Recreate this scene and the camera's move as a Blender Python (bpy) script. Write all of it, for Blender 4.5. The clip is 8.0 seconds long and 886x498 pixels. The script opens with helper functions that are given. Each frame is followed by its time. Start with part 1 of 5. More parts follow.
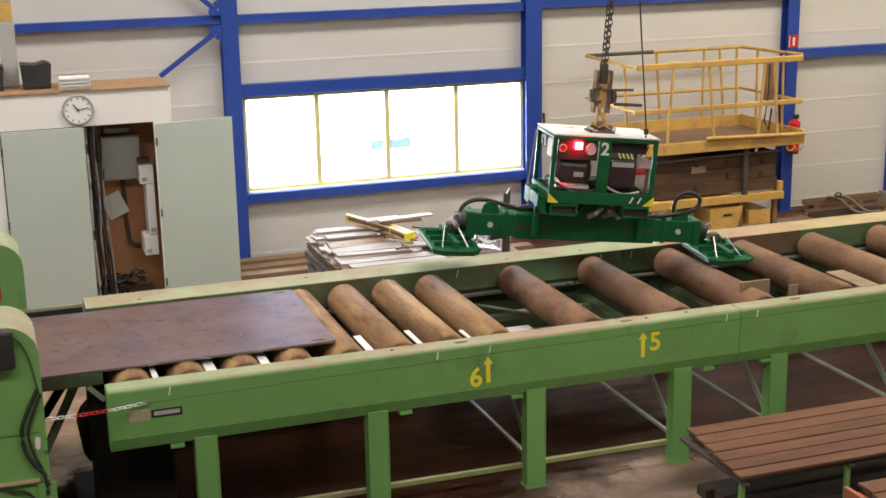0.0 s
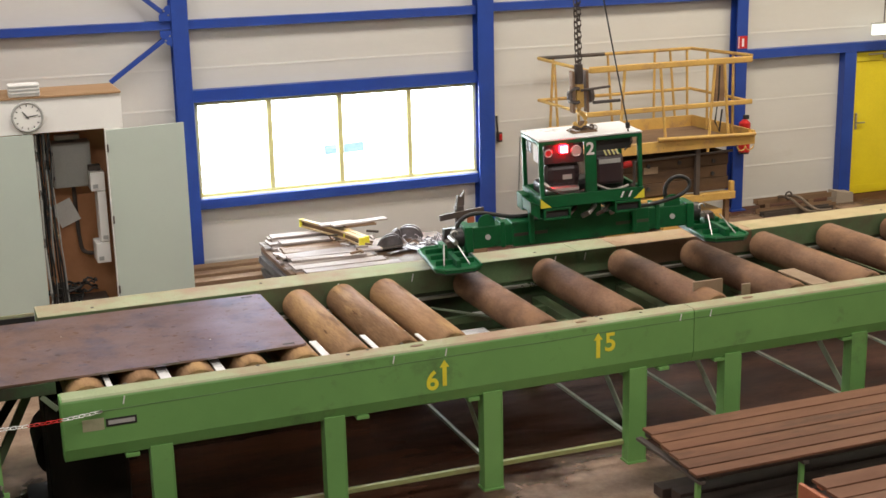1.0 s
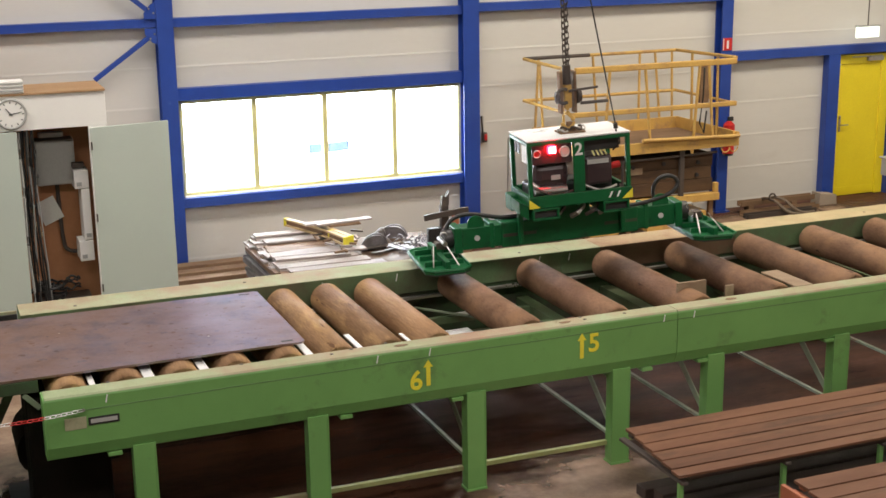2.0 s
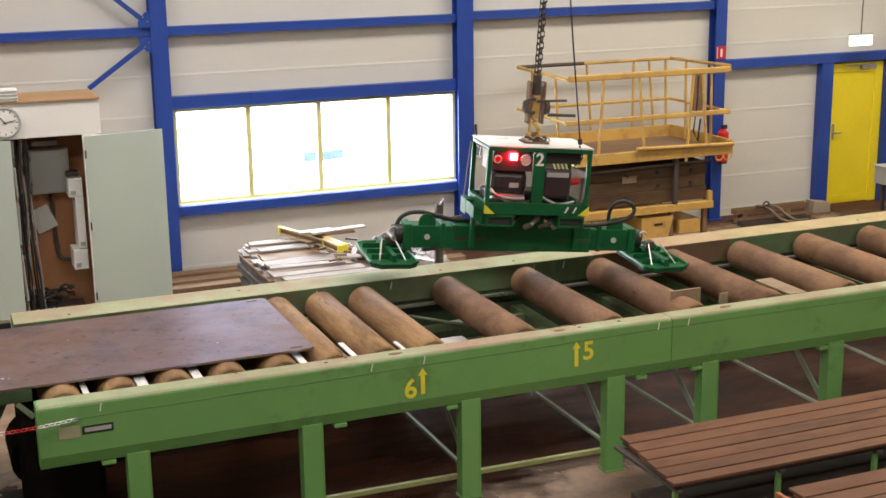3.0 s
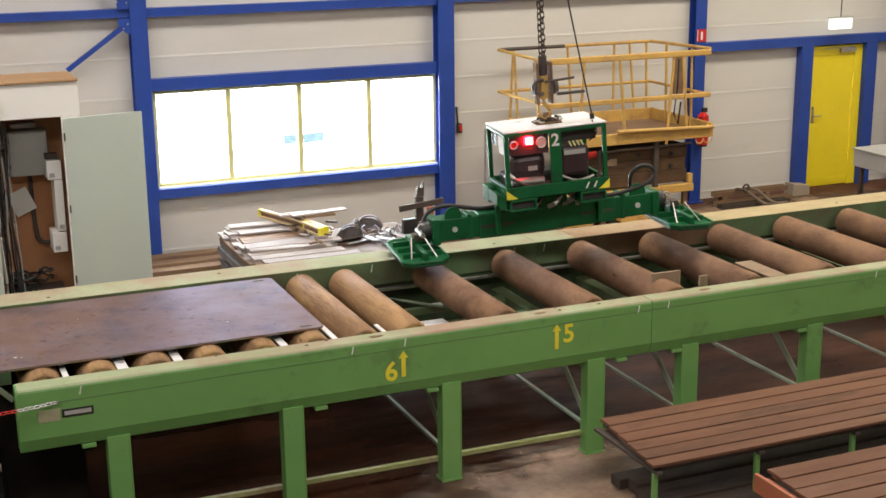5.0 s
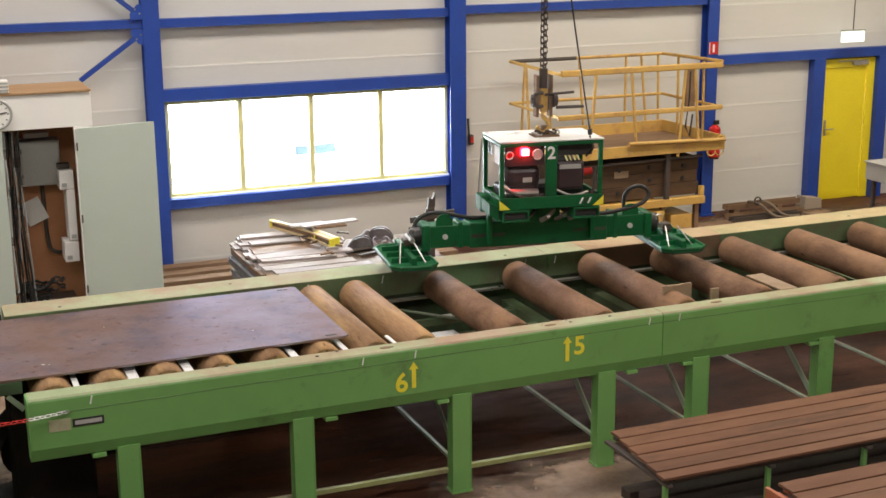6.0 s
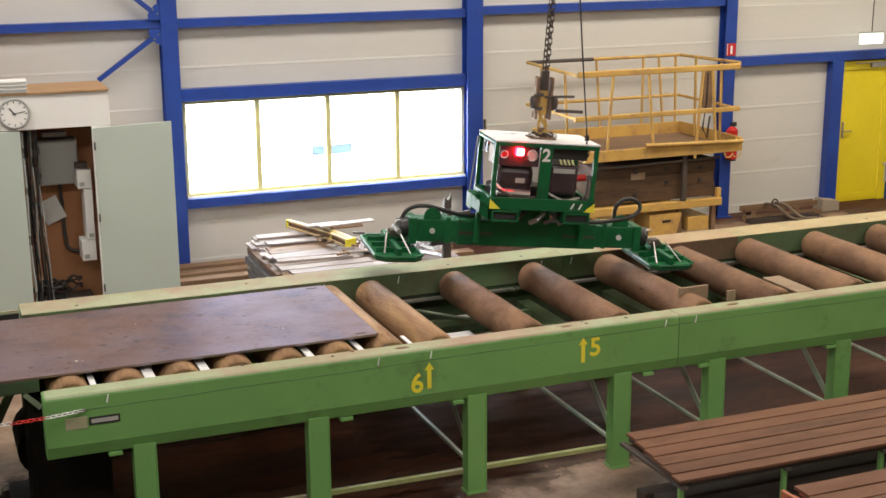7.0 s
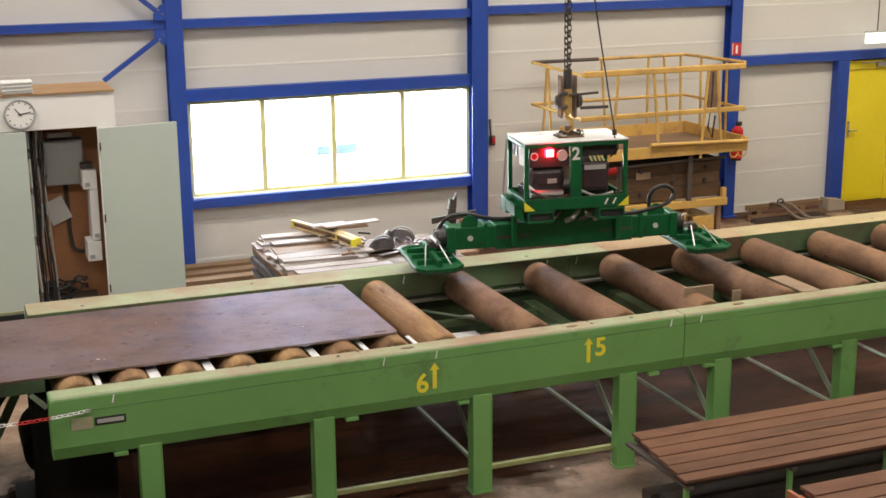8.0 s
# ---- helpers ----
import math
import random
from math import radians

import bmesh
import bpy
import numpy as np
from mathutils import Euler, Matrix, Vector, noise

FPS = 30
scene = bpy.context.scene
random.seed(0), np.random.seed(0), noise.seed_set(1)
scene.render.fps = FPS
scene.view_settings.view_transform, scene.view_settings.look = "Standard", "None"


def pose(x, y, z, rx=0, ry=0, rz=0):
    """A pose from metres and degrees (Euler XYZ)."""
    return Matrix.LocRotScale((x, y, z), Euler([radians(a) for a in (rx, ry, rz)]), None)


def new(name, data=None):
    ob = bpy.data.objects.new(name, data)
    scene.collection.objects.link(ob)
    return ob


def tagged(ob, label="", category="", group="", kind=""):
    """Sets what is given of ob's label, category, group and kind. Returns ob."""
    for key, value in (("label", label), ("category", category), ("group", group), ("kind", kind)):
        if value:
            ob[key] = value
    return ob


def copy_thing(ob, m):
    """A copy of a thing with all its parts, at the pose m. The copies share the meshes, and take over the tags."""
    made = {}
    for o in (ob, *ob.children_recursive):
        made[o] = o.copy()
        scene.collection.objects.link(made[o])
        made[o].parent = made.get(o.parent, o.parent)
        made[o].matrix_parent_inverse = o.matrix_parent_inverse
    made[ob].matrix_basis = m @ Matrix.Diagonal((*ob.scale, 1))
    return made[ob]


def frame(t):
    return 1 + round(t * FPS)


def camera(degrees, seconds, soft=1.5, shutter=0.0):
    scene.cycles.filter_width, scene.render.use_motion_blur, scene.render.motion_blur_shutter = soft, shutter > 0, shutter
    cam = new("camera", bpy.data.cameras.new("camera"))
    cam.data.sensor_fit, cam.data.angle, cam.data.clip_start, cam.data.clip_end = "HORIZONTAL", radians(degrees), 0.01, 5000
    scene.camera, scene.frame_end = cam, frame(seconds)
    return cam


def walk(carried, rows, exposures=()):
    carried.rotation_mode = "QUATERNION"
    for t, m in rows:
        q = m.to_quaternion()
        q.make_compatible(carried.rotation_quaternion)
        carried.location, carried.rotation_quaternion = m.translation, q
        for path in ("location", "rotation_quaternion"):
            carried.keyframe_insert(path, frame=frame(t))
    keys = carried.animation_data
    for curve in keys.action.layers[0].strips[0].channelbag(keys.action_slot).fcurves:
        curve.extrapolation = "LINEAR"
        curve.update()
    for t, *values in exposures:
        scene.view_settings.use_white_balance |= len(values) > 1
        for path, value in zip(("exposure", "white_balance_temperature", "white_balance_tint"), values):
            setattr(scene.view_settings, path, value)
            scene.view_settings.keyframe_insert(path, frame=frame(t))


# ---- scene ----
# camera: stands on a walkway, panned by hand; rows of seconds, yaw, pitch, roll
cam = camera(36.81, 8.0, soft=1.55)
EYE = (0.0, 0.0, 4.266)
TURNS = [(0, -19.106, -14.534, -1.032), (0.5, -20.357, -14.623, -1.073), (1, -21.119, -14.422, -1.272), (1.5, -21.378, -14.342, -0.817),
         (1.7, -21.646, -14.519, -0.814), (2.8, -21.983, -14.078, -0.813), (3, -22.066, -14.090, -0.791), (3.5, -22.234, -14.276, -0.837),
         (4, -23.597, -14.208, -0.726), (4.2, -23.243, -14.526, -0.701), (5.3, -22.868, -14.839, -0.543), (5.5, -22.796, -14.637, -0.502),
         (6, -22.435, -14.347, -0.442), (6.5, -22.286, -14.504, -0.453), (7, -21.722, -14.313, -0.343), (7.5, -21.346, -14.364, -0.227),
         (8, -21.490, -14.311, -0.459)]
walk(cam, [(t, pose(*EYE, 90 + pitch, 0, yaw) @ pose(0, 0, 0, 0, 0, roll)) for t, yaw, pitch, roll in TURNS],
     exposures=[(0.0, 0.0), (8.0, 0.0)])

# ---------------------------------------------------------------- light
world = bpy.data.worlds.new("daylight")
scene.world = world
world.use_nodes = True
wn = world.node_tree.nodes
sky = wn.new("ShaderNodeTexSky")
sky.sky_type, sky.sun_disc, sky.sun_elevation, sky.sun_rotation = "NISHITA", False, radians(40), radians(200)
world.node_tree.links.new(sky.outputs[0], wn["Background"].inputs[0])
wn["Background"].inputs[1].default_value = 0.15


def area_lamp(name, m, sx, sy, watts, colour):
    data = bpy.data.lights.new(name, "AREA")
    data.shape, data.size, data.size_y, data.energy, data.color = "RECTANGLE", sx, sy, watts, colour
    ob = new(name, data)
    ob.matrix_basis = m
    return ob


# daylight through the roof lights and the window in the long wall
ROOF_Z = 7.6
ROOF_LIGHTS = [(x, y) for x in (-3.2, 4.0, 11.2) for y in (3.2, 11.4)]
for rx, ry in ROOF_LIGHTS:
    area_lamp("roof_light_lamp", pose(rx, ry, ROOF_Z - 0.05), 5.6, 1.6, (240 if ry < 6 else 470) if rx > 8 else 315, (1.0, 0.88, 0.68) if rx > 8 else (1.0, 0.925, 0.85))


# ---------------------------------------------------------------- materials
def rgb(c):
    return (c[0], c[1], c[2], 1.0)


def surf(name, c1, c2=None, rough=0.5, metal=0.0, scale=3.0, fine=70.0, bump=0.08, stain=None, stain_at=0.62, stain_scale=2.0,
         stretch=(1, 1, 1), vary=0.0, sharp=0.08, rough_var=0.12, coat=0.0, coat_rough=0.3, spec=0.5, grain=0.06, chips=None, chips_at=0.70, chips_scale=16.0, sheen=None, sheen_rough=0.25, sheen_bump=0.0, fade=None):
    """A painted, worn or grainy surface: two broad tones, fine grain, and stains with a shape of their own."""
    m = bpy.data.materials.new(name)
    m.use_nodes = True
    nt = m.node_tree
    N, L = nt.nodes, nt.links
    b = N["Principled BSDF"]
    tc, mp = N.new("ShaderNodeTexCoord"), N.new("ShaderNodeMapping")
    mp.inputs["Scale"].default_value = stretch
    info = N.new("ShaderNodeObjectInfo")
    shift = N.new("ShaderNodeVectorMath")
    shift.operation = "SCALE"
    shift.inputs[0].default_value = (7.3, 3.1, 5.7)
    L.new(info.outputs["Random"], shift.inputs["Scale"])
    L.new(tc.outputs["Object"], mp.inputs["Vector"])
    L.new(shift.outputs[0], mp.inputs["Location"])

    def noise_node(s, detail, r=0.6):
        n = N.new("ShaderNodeTexNoise")
        n.inputs["Scale"].default_value, n.inputs["Detail"].default_value, n.inputs["Roughness"].default_value = s, detail, r
        L.new(mp.outputs[0], n.inputs["Vector"])
        return n

    def ramp(src, lo, hi):
        r = N.new("ShaderNodeMapRange")
        r.inputs["From Min"].default_value, r.inputs["From Max"].default_value = lo, hi
        L.new(src, r.inputs["Value"])
        return r

    def mix(fac, a, c, blend="MIX"):
        x = N.new("ShaderNodeMix")
        x.data_type, x.blend_type = "RGBA", blend
        for sock, v in ((x.inputs["Factor"], fac), (x.inputs["A"], a), (x.inputs["B"], c)):
            if isinstance(v, (float, int)):
                sock.default_value = v
            elif isinstance(v, tuple):
                sock.default_value = v
            else:
                L.new(v, sock)
        return x.outputs["Result"]

    c2 = c2 or tuple(0.8 * v for v in c1)
    n1, n2 = noise_node(scale, 5), noise_node(fine, 3)
    col = mix(ramp(n1.outputs["Fac"], 0.35, 0.68).outputs[0], rgb(c1), rgb(c2))
    g = ramp(n2.outputs["Fac"], 0.25, 0.75)
    g.inputs["To Min"].default_value, g.inputs["To Max"].default_value = 1 - grain, 1 + grain
    gcol = N.new("ShaderNodeCombineColor")
    for i in range(3):
        L.new(g.outputs[0], gcol.inputs[i])
    col = mix(1.0, col, gcol.outputs[0], "MULTIPLY")
    if vary:
        v = ramp(info.outputs["Random"], 0, 1)
        v.inputs["To Min"].default_value, v.inputs["To Max"].default_value = 1 - vary, 1 + vary
        vc = N.new("ShaderNodeCombineColor")
        for i in range(3):
            L.new(v.outputs[0], vc.inputs[i])
        col = mix(1.0, col, vc.outputs[0], "MULTIPLY")
    if stain:
        n3 = noise_node(stain_scale, 8, 0.7)
        col = mix(ramp(n3.outputs["Fac"], stain_at - sharp, stain_at + sharp).outputs[0], col, rgb(stain))
    if chips:
        n4 = noise_node(chips_scale, 6, 0.65)
        col = mix(ramp(n4.outputs["Fac"], chips_at - 0.015, chips_at + 0.02).outputs[0], col, rgb(chips))
    L.new(col, b.inputs["Base Color"])
    rr = ramp(n1.outputs["Fac"], 0.3, 0.7)
    rr.inputs["To Min"].default_value, rr.inputs["To Max"].default_value = max(0.03, rough - rough_var), min(1, rough + rough_var)
    L.new(rr.outputs[0], b.inputs["Roughness"])
    b.inputs["Metallic"].default_value, b.inputs["Specular IOR Level"].default_value = metal, spec
    b.inputs["Coat Weight"].default_value, b.inputs["Coat Roughness"].default_value = coat, coat_rough
    if bump:
        bp = N.new("ShaderNodeBump")
        bp.inputs["Strength"].default_value, bp.inputs["Distance"].default_value = bump, 0.02
        L.new(n2.outputs["Fac"], bp.inputs["Height"])
        L.new(bp.outputs[0], b.inputs["Normal"])
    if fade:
        # a patch that thins out unevenly towards its rim
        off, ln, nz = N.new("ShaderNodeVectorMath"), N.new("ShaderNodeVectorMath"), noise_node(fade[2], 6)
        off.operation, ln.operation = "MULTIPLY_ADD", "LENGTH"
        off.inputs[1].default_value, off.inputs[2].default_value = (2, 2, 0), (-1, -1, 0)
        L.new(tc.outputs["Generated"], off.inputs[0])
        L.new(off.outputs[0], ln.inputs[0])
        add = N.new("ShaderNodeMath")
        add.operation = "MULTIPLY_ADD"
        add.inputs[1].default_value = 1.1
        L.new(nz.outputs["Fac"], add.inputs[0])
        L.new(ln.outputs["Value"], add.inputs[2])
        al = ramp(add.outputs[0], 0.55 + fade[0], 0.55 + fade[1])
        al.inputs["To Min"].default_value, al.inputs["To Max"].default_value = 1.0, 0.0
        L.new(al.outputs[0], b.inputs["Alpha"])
    if sheen:
        # weak gloss, watery and uneven; the window reflection's blue is put into its colour
        gl = N.new("ShaderNodeBsdfGlossy")
        gl.inputs["Color"].default_value, gl.inputs["Roughness"].default_value = rgb(sheen[:3]), sheen_rough
        n5, n6 = noise_node(5.0, 4), noise_node(1.6, 5)
        fb = N.new("ShaderNodeBump")
        fb.inputs["Strength"].default_value, fb.inputs["Distance"].default_value = sheen_bump, 0.02
        L.new(n5.outputs["Fac"], fb.inputs["Height"])
        L.new(fb.outputs[0], gl.inputs["Normal"])
        ms = N.new("ShaderNodeMixShader")
        fr = ramp(n6.outputs["Fac"], 0.35, 0.65)
        fr.inputs["To Min"].default_value, fr.inputs["To Max"].default_value = sheen[3] * 0.7, sheen[3] * 1.3
        n7 = noise_node(13.0, 5, 0.6)
        spots = ramp(n7.outputs["Fac"], 0.61, 0.68)
        spots.inputs["To Min"].default_value, spots.inputs["To Max"].default_value = 1.0, 0.5
        dull = N.new("ShaderNodeMath")
        dull.operation = "MULTIPLY"
        L.new(fr.outputs[0], dull.inputs[0])
        L.new(spots.outputs[0], dull.inputs[1])
        L.new(dull.outputs[0], ms.inputs["Fac"])
        L.new(b.outputs[0], ms.inputs[1])
        L.new(gl.outputs[0], ms.inputs[2])
        for n in N:
            if n.type == "OUTPUT_MATERIAL":
                L.new(ms.outputs[0], n.inputs["Surface"])
    return m


def glow(name, colour, strength):
    m = bpy.data.materials.new(name)
    m.use_nodes = True
    b = m.node_tree.nodes["Principled BSDF"]
    b.inputs["Base Color"].default_value = rgb((0.02, 0.02, 0.02))
    b.inputs["Emission Color"].default_value, b.inputs["Emission Strength"].default_value = rgb(colour), strength
    return m


def glass(name):
    m = bpy.data.materials.new(name)
    m.use_nodes = True
    b = m.node_tree.nodes["Principled BSDF"]
    b.inputs["Transmission Weight"].default_value, b.inputs["Roughness"].default_value, b.inputs["IOR"].default_value = 1.0, 0.02, 1.05
    b.inputs["Base Color"].default_value = (0.97, 0.98, 0.98, 1)
    return m


M_CLAD = surf("cladding", (0.635, 0.62, 0.59), (0.585, 0.57, 0.54), rough=0.5, scale=0.7, fine=30, bump=0.0, stretch=(0.3, 1, 1.8), vary=0.02,
              stain=(0.50, 0.465, 0.42), stain_at=0.73, stain_scale=1.0, grain=0.015)
M_BLUE = surf("blue_paint", (0.018, 0.062, 0.34), (0.014, 0.048, 0.275), rough=0.42, scale=2, fine=50, bump=0.02, stain=(0.04, 0.06, 0.15), stain_at=0.72, grain=0.03)
M_YFRAME = surf("yellow_frame_paint", (0.76, 0.71, 0.34), (0.68, 0.64, 0.30), rough=0.45, scale=5)
M_DOOR_Y = surf("yellow_door_paint", (0.83, 0.68, 0.02), (0.77, 0.62, 0.016), rough=0.38, scale=1.2, fine=60, bump=0.03)
M_GREEN = surf("machine_green", (0.166, 0.358, 0.106), (0.142, 0.315, 0.09), rough=0.42, scale=1.5, fine=90, bump=0.02,
               stain=(0.098, 0.175, 0.062), stain_at=0.66, stain_scale=2.5, grain=0.03, chips=(0.20, 0.30, 0.14), chips_at=0.71, chips_scale=11)
M_GREEN_TOP = surf("dusty_green_top", (0.36, 0.40, 0.245), (0.30, 0.36, 0.205), rough=0.75, scale=2.0, fine=70, bump=0.08,
                   stain=(0.34, 0.225, 0.155), stain_at=0.545, stain_scale=1.1, sharp=0.12, grain=0.08, chips=(0.14, 0.10, 0.07), chips_at=0.70)
M_TAN_TOP = surf("tan_dust_top", (0.44, 0.36, 0.20), (0.38, 0.29, 0.165), rough=0.75, scale=2.2, fine=70, bump=0.08, stain=(0.30, 0.29, 0.15), stain_at=0.6, stain_scale=3)
M_RUST_TOP = surf("rust_worn_top", (0.38, 0.25, 0.15), (0.42, 0.34, 0.20), rough=0.7, scale=2.5, fine=70, bump=0.10,
                  stain=(0.30, 0.17, 0.10), stain_at=0.55, stain_scale=3)
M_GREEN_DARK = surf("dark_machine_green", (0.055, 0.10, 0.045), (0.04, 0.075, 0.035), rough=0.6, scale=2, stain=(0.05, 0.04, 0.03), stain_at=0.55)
# darker, browner version of the machine green, mostly for inner parts
M_GREEN_IN = surf("dull_inner_green", (0.125, 0.205, 0.095), (0.09, 0.155, 0.07), rough=0.6, scale=2, fine=60, stain=(0.11, 0.085, 0.055), stain_at=0.56, stain_scale=1.6, sharp=0.14, grain=0.08)
M_RUST_FACE = surf("rust_worn_face", (0.17, 0.095, 0.055), (0.12, 0.08, 0.045), rough=0.8, scale=2.5, fine=60, stain=(0.10, 0.125, 0.06), stain_at=0.6, stain_scale=2)
M_SEAM = surf("seam_green", (0.105, 0.20, 0.07), (0.085, 0.16, 0.055), rough=0.6, scale=5)
M_ROLLER = surf("roller_worn_steel", (0.315, 0.186, 0.098), (0.185, 0.104, 0.053), rough=0.78, spec=0.25, metal=0.0, scale=6.0, fine=60, bump=0.15,
                stretch=(1, 0.16, 1), stain=(0.43, 0.265, 0.12), stain_at=0.56, stain_scale=5, vary=0.10, sharp=0.08, grain=0.18,
                chips=(0.12, 0.06, 0.03), chips_at=0.66, chips_scale=12)
M_ROLLER_DARK = surf("roller_rust_steel", (0.225, 0.126, 0.072), (0.135, 0.073, 0.043), rough=0.8, metal=0.0, scale=5.0, fine=50, bump=0.12, spec=0.3,
                     stretch=(1, 0.5, 1), stain=(0.28, 0.155, 0.080), stain_at=0.58, stain_scale=3.6, vary=0.10, sharp=0.10, grain=0.18,
                     chips=(0.075, 0.038, 0.022), chips_at=0.67, chips_scale=9)
M_PLATE = surf("mill_scale_plate", (0.118, 0.060, 0.026), (0.160, 0.083, 0.036), rough=0.6, metal=0.0, scale=1.0, fine=30, bump=0.05, spec=0.15,
               stain=(0.040, 0.022, 0.016), stain_at=0.57, stain_scale=2.6, rough_var=0.12, grain=0.14, sheen=(0.72, 0.70, 1.0, 0.25), sheen_rough=0.29, sheen_bump=0.06,
               chips=(0.028, 0.017, 0.015), chips_at=0.675, chips_scale=7)
M_FLOOR = surf("hall_floor", (0.140, 0.058, 0.034), (0.066, 0.0275, 0.017), spec=0.14, rough=0.65, scale=1.1, fine=25, bump=0.08,
               stain=(0.034, 0.017, 0.012), stain_at=0.53, stain_scale=0.9, sharp=0.14, rough_var=0.15, grain=0.2, stretch=(0.5, 1.4, 1), chips=(0.02, 0.01, 0.007), chips_at=0.66, chips_scale=6)
# oily floor tone, with the shade under the conveyor put into its colour
M_OIL_SHADE = surf("oily_floor_shade", (0.020, 0.010, 0.0065), (0.044, 0.021, 0.013), spec=0.0, rough=0.95, scale=1.2, fine=30, bump=0.06, stain=(0.055, 0.021, 0.010), stain_at=0.58, stain_scale=1.1, sharp=0.10, grain=0.2, stretch=(0.4, 1.8, 1), chips=(0.07, 0.03, 0.016), chips_at=0.70, chips_scale=5, fade=(0.42, 0.98, 1.6))
M_PALE_FLOOR = surf("pale_concrete", (0.36, 0.25, 0.17), (0.25, 0.16, 0.105), rough=0.75, scale=2, fine=40, stain=(0.16, 0.09, 0.055), stain_at=0.56, stain_scale=1.8, sharp=0.12, grain=0.1, fade=(0.60, 1.0, 2.5))
M_STOP = surf("dusty_stop_plate", (0.31, 0.225, 0.145), (0.23, 0.155, 0.10), rough=0.75, scale=4)
M_YARD = surf("yard_concrete", (0.36, 0.30, 0.24), (0.30, 0.25, 0.20), rough=0.8, scale=2)
M_WHITE = surf("white_board", (0.86, 0.845, 0.81), (0.82, 0.80, 0.77), rough=0.5, scale=1.2, bump=0.0, grain=0.015)
M_CAB = surf("pale_green_door", (0.51, 0.57, 0.51), (0.48, 0.54, 0.485), rough=0.45, scale=0.9, bump=0.0, grain=0.015)
M_CHIP = surf("brown_board", (0.52, 0.245, 0.115), (0.44, 0.20, 0.09), rough=0.65, scale=4, fine=120)
M_BLACK = surf("black_plastic", (0.022, 0.021, 0.021), (0.03, 0.028, 0.027), rough=0.5, scale=4)
M_RUBBER = surf("black_hose", (0.018, 0.018, 0.018), (0.028, 0.026, 0.025), rough=0.55, scale=6)
M_GREY = surf("grey_enclosure", (0.42, 0.42, 0.40), (0.38, 0.38, 0.36), rough=0.45, scale=3, bump=0.02)
M_STEEL = surf("bare_steel", (0.50, 0.48, 0.46), (0.40, 0.38, 0.36), rough=0.35, metal=0.9, scale=6)
M_DARK_STEEL = surf("dark_steel", (0.07, 0.06, 0.055), (0.095, 0.07, 0.055), rough=0.6, metal=0.2, scale=5, bump=0.12)
M_RED = surf("red_paint", (0.55, 0.02, 0.018), (0.48, 0.018, 0.016), rough=0.35, scale=4, bump=0.02)
M_YELLOW = surf("platform_yellow", (0.60, 0.375, 0.10), (0.50, 0.30, 0.08), rough=0.55, scale=3, fine=60, bump=0.06,
                stain=(0.36, 0.215, 0.10), stain_at=0.60, stain_scale=4, grain=0.08, chips=(0.16, 0.09, 0.05), chips_at=0.68, chips_scale=22)
M_YPAINT = surf("yellow_marking", (0.84, 0.74, 0.05), (0.76, 0.66, 0.05), rough=0.5, scale=8)
M_LIFT = surf("lifter_green", (0.006, 0.118, 0.036), (0.0045, 0.086, 0.027), rough=0.46, spec=0.3, scale=2.5, fine=70, bump=0.03, stain=(0.010, 0.045, 0.022),
              stain_at=0.64, stain_scale=5, grain=0.06)
M_LIFT_WHITE = surf("lifter_white", (0.80, 0.80, 0.80), (0.76, 0.76, 0.76), rough=0.35, scale=3, bump=0.02)
M_ENGINE = surf("engine_dark", (0.035, 0.022, 0.026), (0.05, 0.03, 0.032), rough=0.35, scale=5)
M_LAMP_RED = glow("red_lamp_glow", (1.0, 0.004, 0.010), 55.0)
M_LAMP_CORE = glow("lamp_core_glow", (1.0, 0.62, 0.62), 6.0)
M_EXIT = glow("exit_light_glow", (0.95, 1.0, 0.88), 1.6)
M_WOOD = surf("raw_plank", (0.44, 0.38, 0.355), (0.31, 0.265, 0.245), rough=0.75, scale=3, fine=90, stretch=(0.35, 1.6, 1.6), vary=0.2, bump=0.1, grain=0.10)
M_WOOD_BROWN = surf("brown_timber", (0.23, 0.14, 0.078), (0.165, 0.098, 0.056), rough=0.75, scale=3, fine=80, stretch=(0.3, 1.5, 1.5), vary=0.12, bump=0.1, grain=0.1)
M_WOOD_YELLOW = surf("yellow_timber", (0.62, 0.47, 0.25), (0.54, 0.40, 0.21), rough=0.6, scale=3, stretch=(0.4, 1.5, 1.5))
M_DECK = surf("deck_brown", (0.175, 0.080, 0.046), (0.130, 0.058, 0.034), spec=0.3, rough=0.6, scale=1.6, fine=60, stretch=(0.35, 1.4, 1), vary=0.12, bump=0.05,
              stain=(0.085, 0.042, 0.027), stain_at=0.58, stain_scale=2.5, grain=0.08)
M_ORANGE = surf("red_primer", (0.40, 0.13, 0.065), (0.34, 0.11, 0.055), rough=0.5, scale=3)
M_ROOF = surf("roof_sheet", (0.55, 0.54, 0.52), (0.50, 0.49, 0.47), rough=0.6, scale=1)
M_PAPER = surf("paper", (0.72, 0.71, 0.68), (0.68, 0.67, 0.64), rough=0.8, scale=4, bump=0)
M_SCRAP = surf("scrap_metal", (0.30, 0.28, 0.29), (0.16, 0.145, 0.155), rough=0.5, metal=0.4, scale=8, bump=0.1)
M_WOOD_GREY = surf("weathered_plank", (0.20, 0.19, 0.19), (0.13, 0.125, 0.13), rough=0.8, scale=3, fine=80, stretch=(0.35, 1.6, 1.6), vary=0.25, bump=0.1, grain=0.12)
M_STRAP = surf("dirty_strap", (0.24, 0.19, 0.14), (0.17, 0.13, 0.10), rough=0.85, scale=8)
M_TIE = surf("worn_tie_paint", (0.25, 0.29, 0.21), (0.18, 0.23, 0.15), rough=0.6, scale=3, stain=(0.16, 0.10, 0.06), stain_at=0.6)
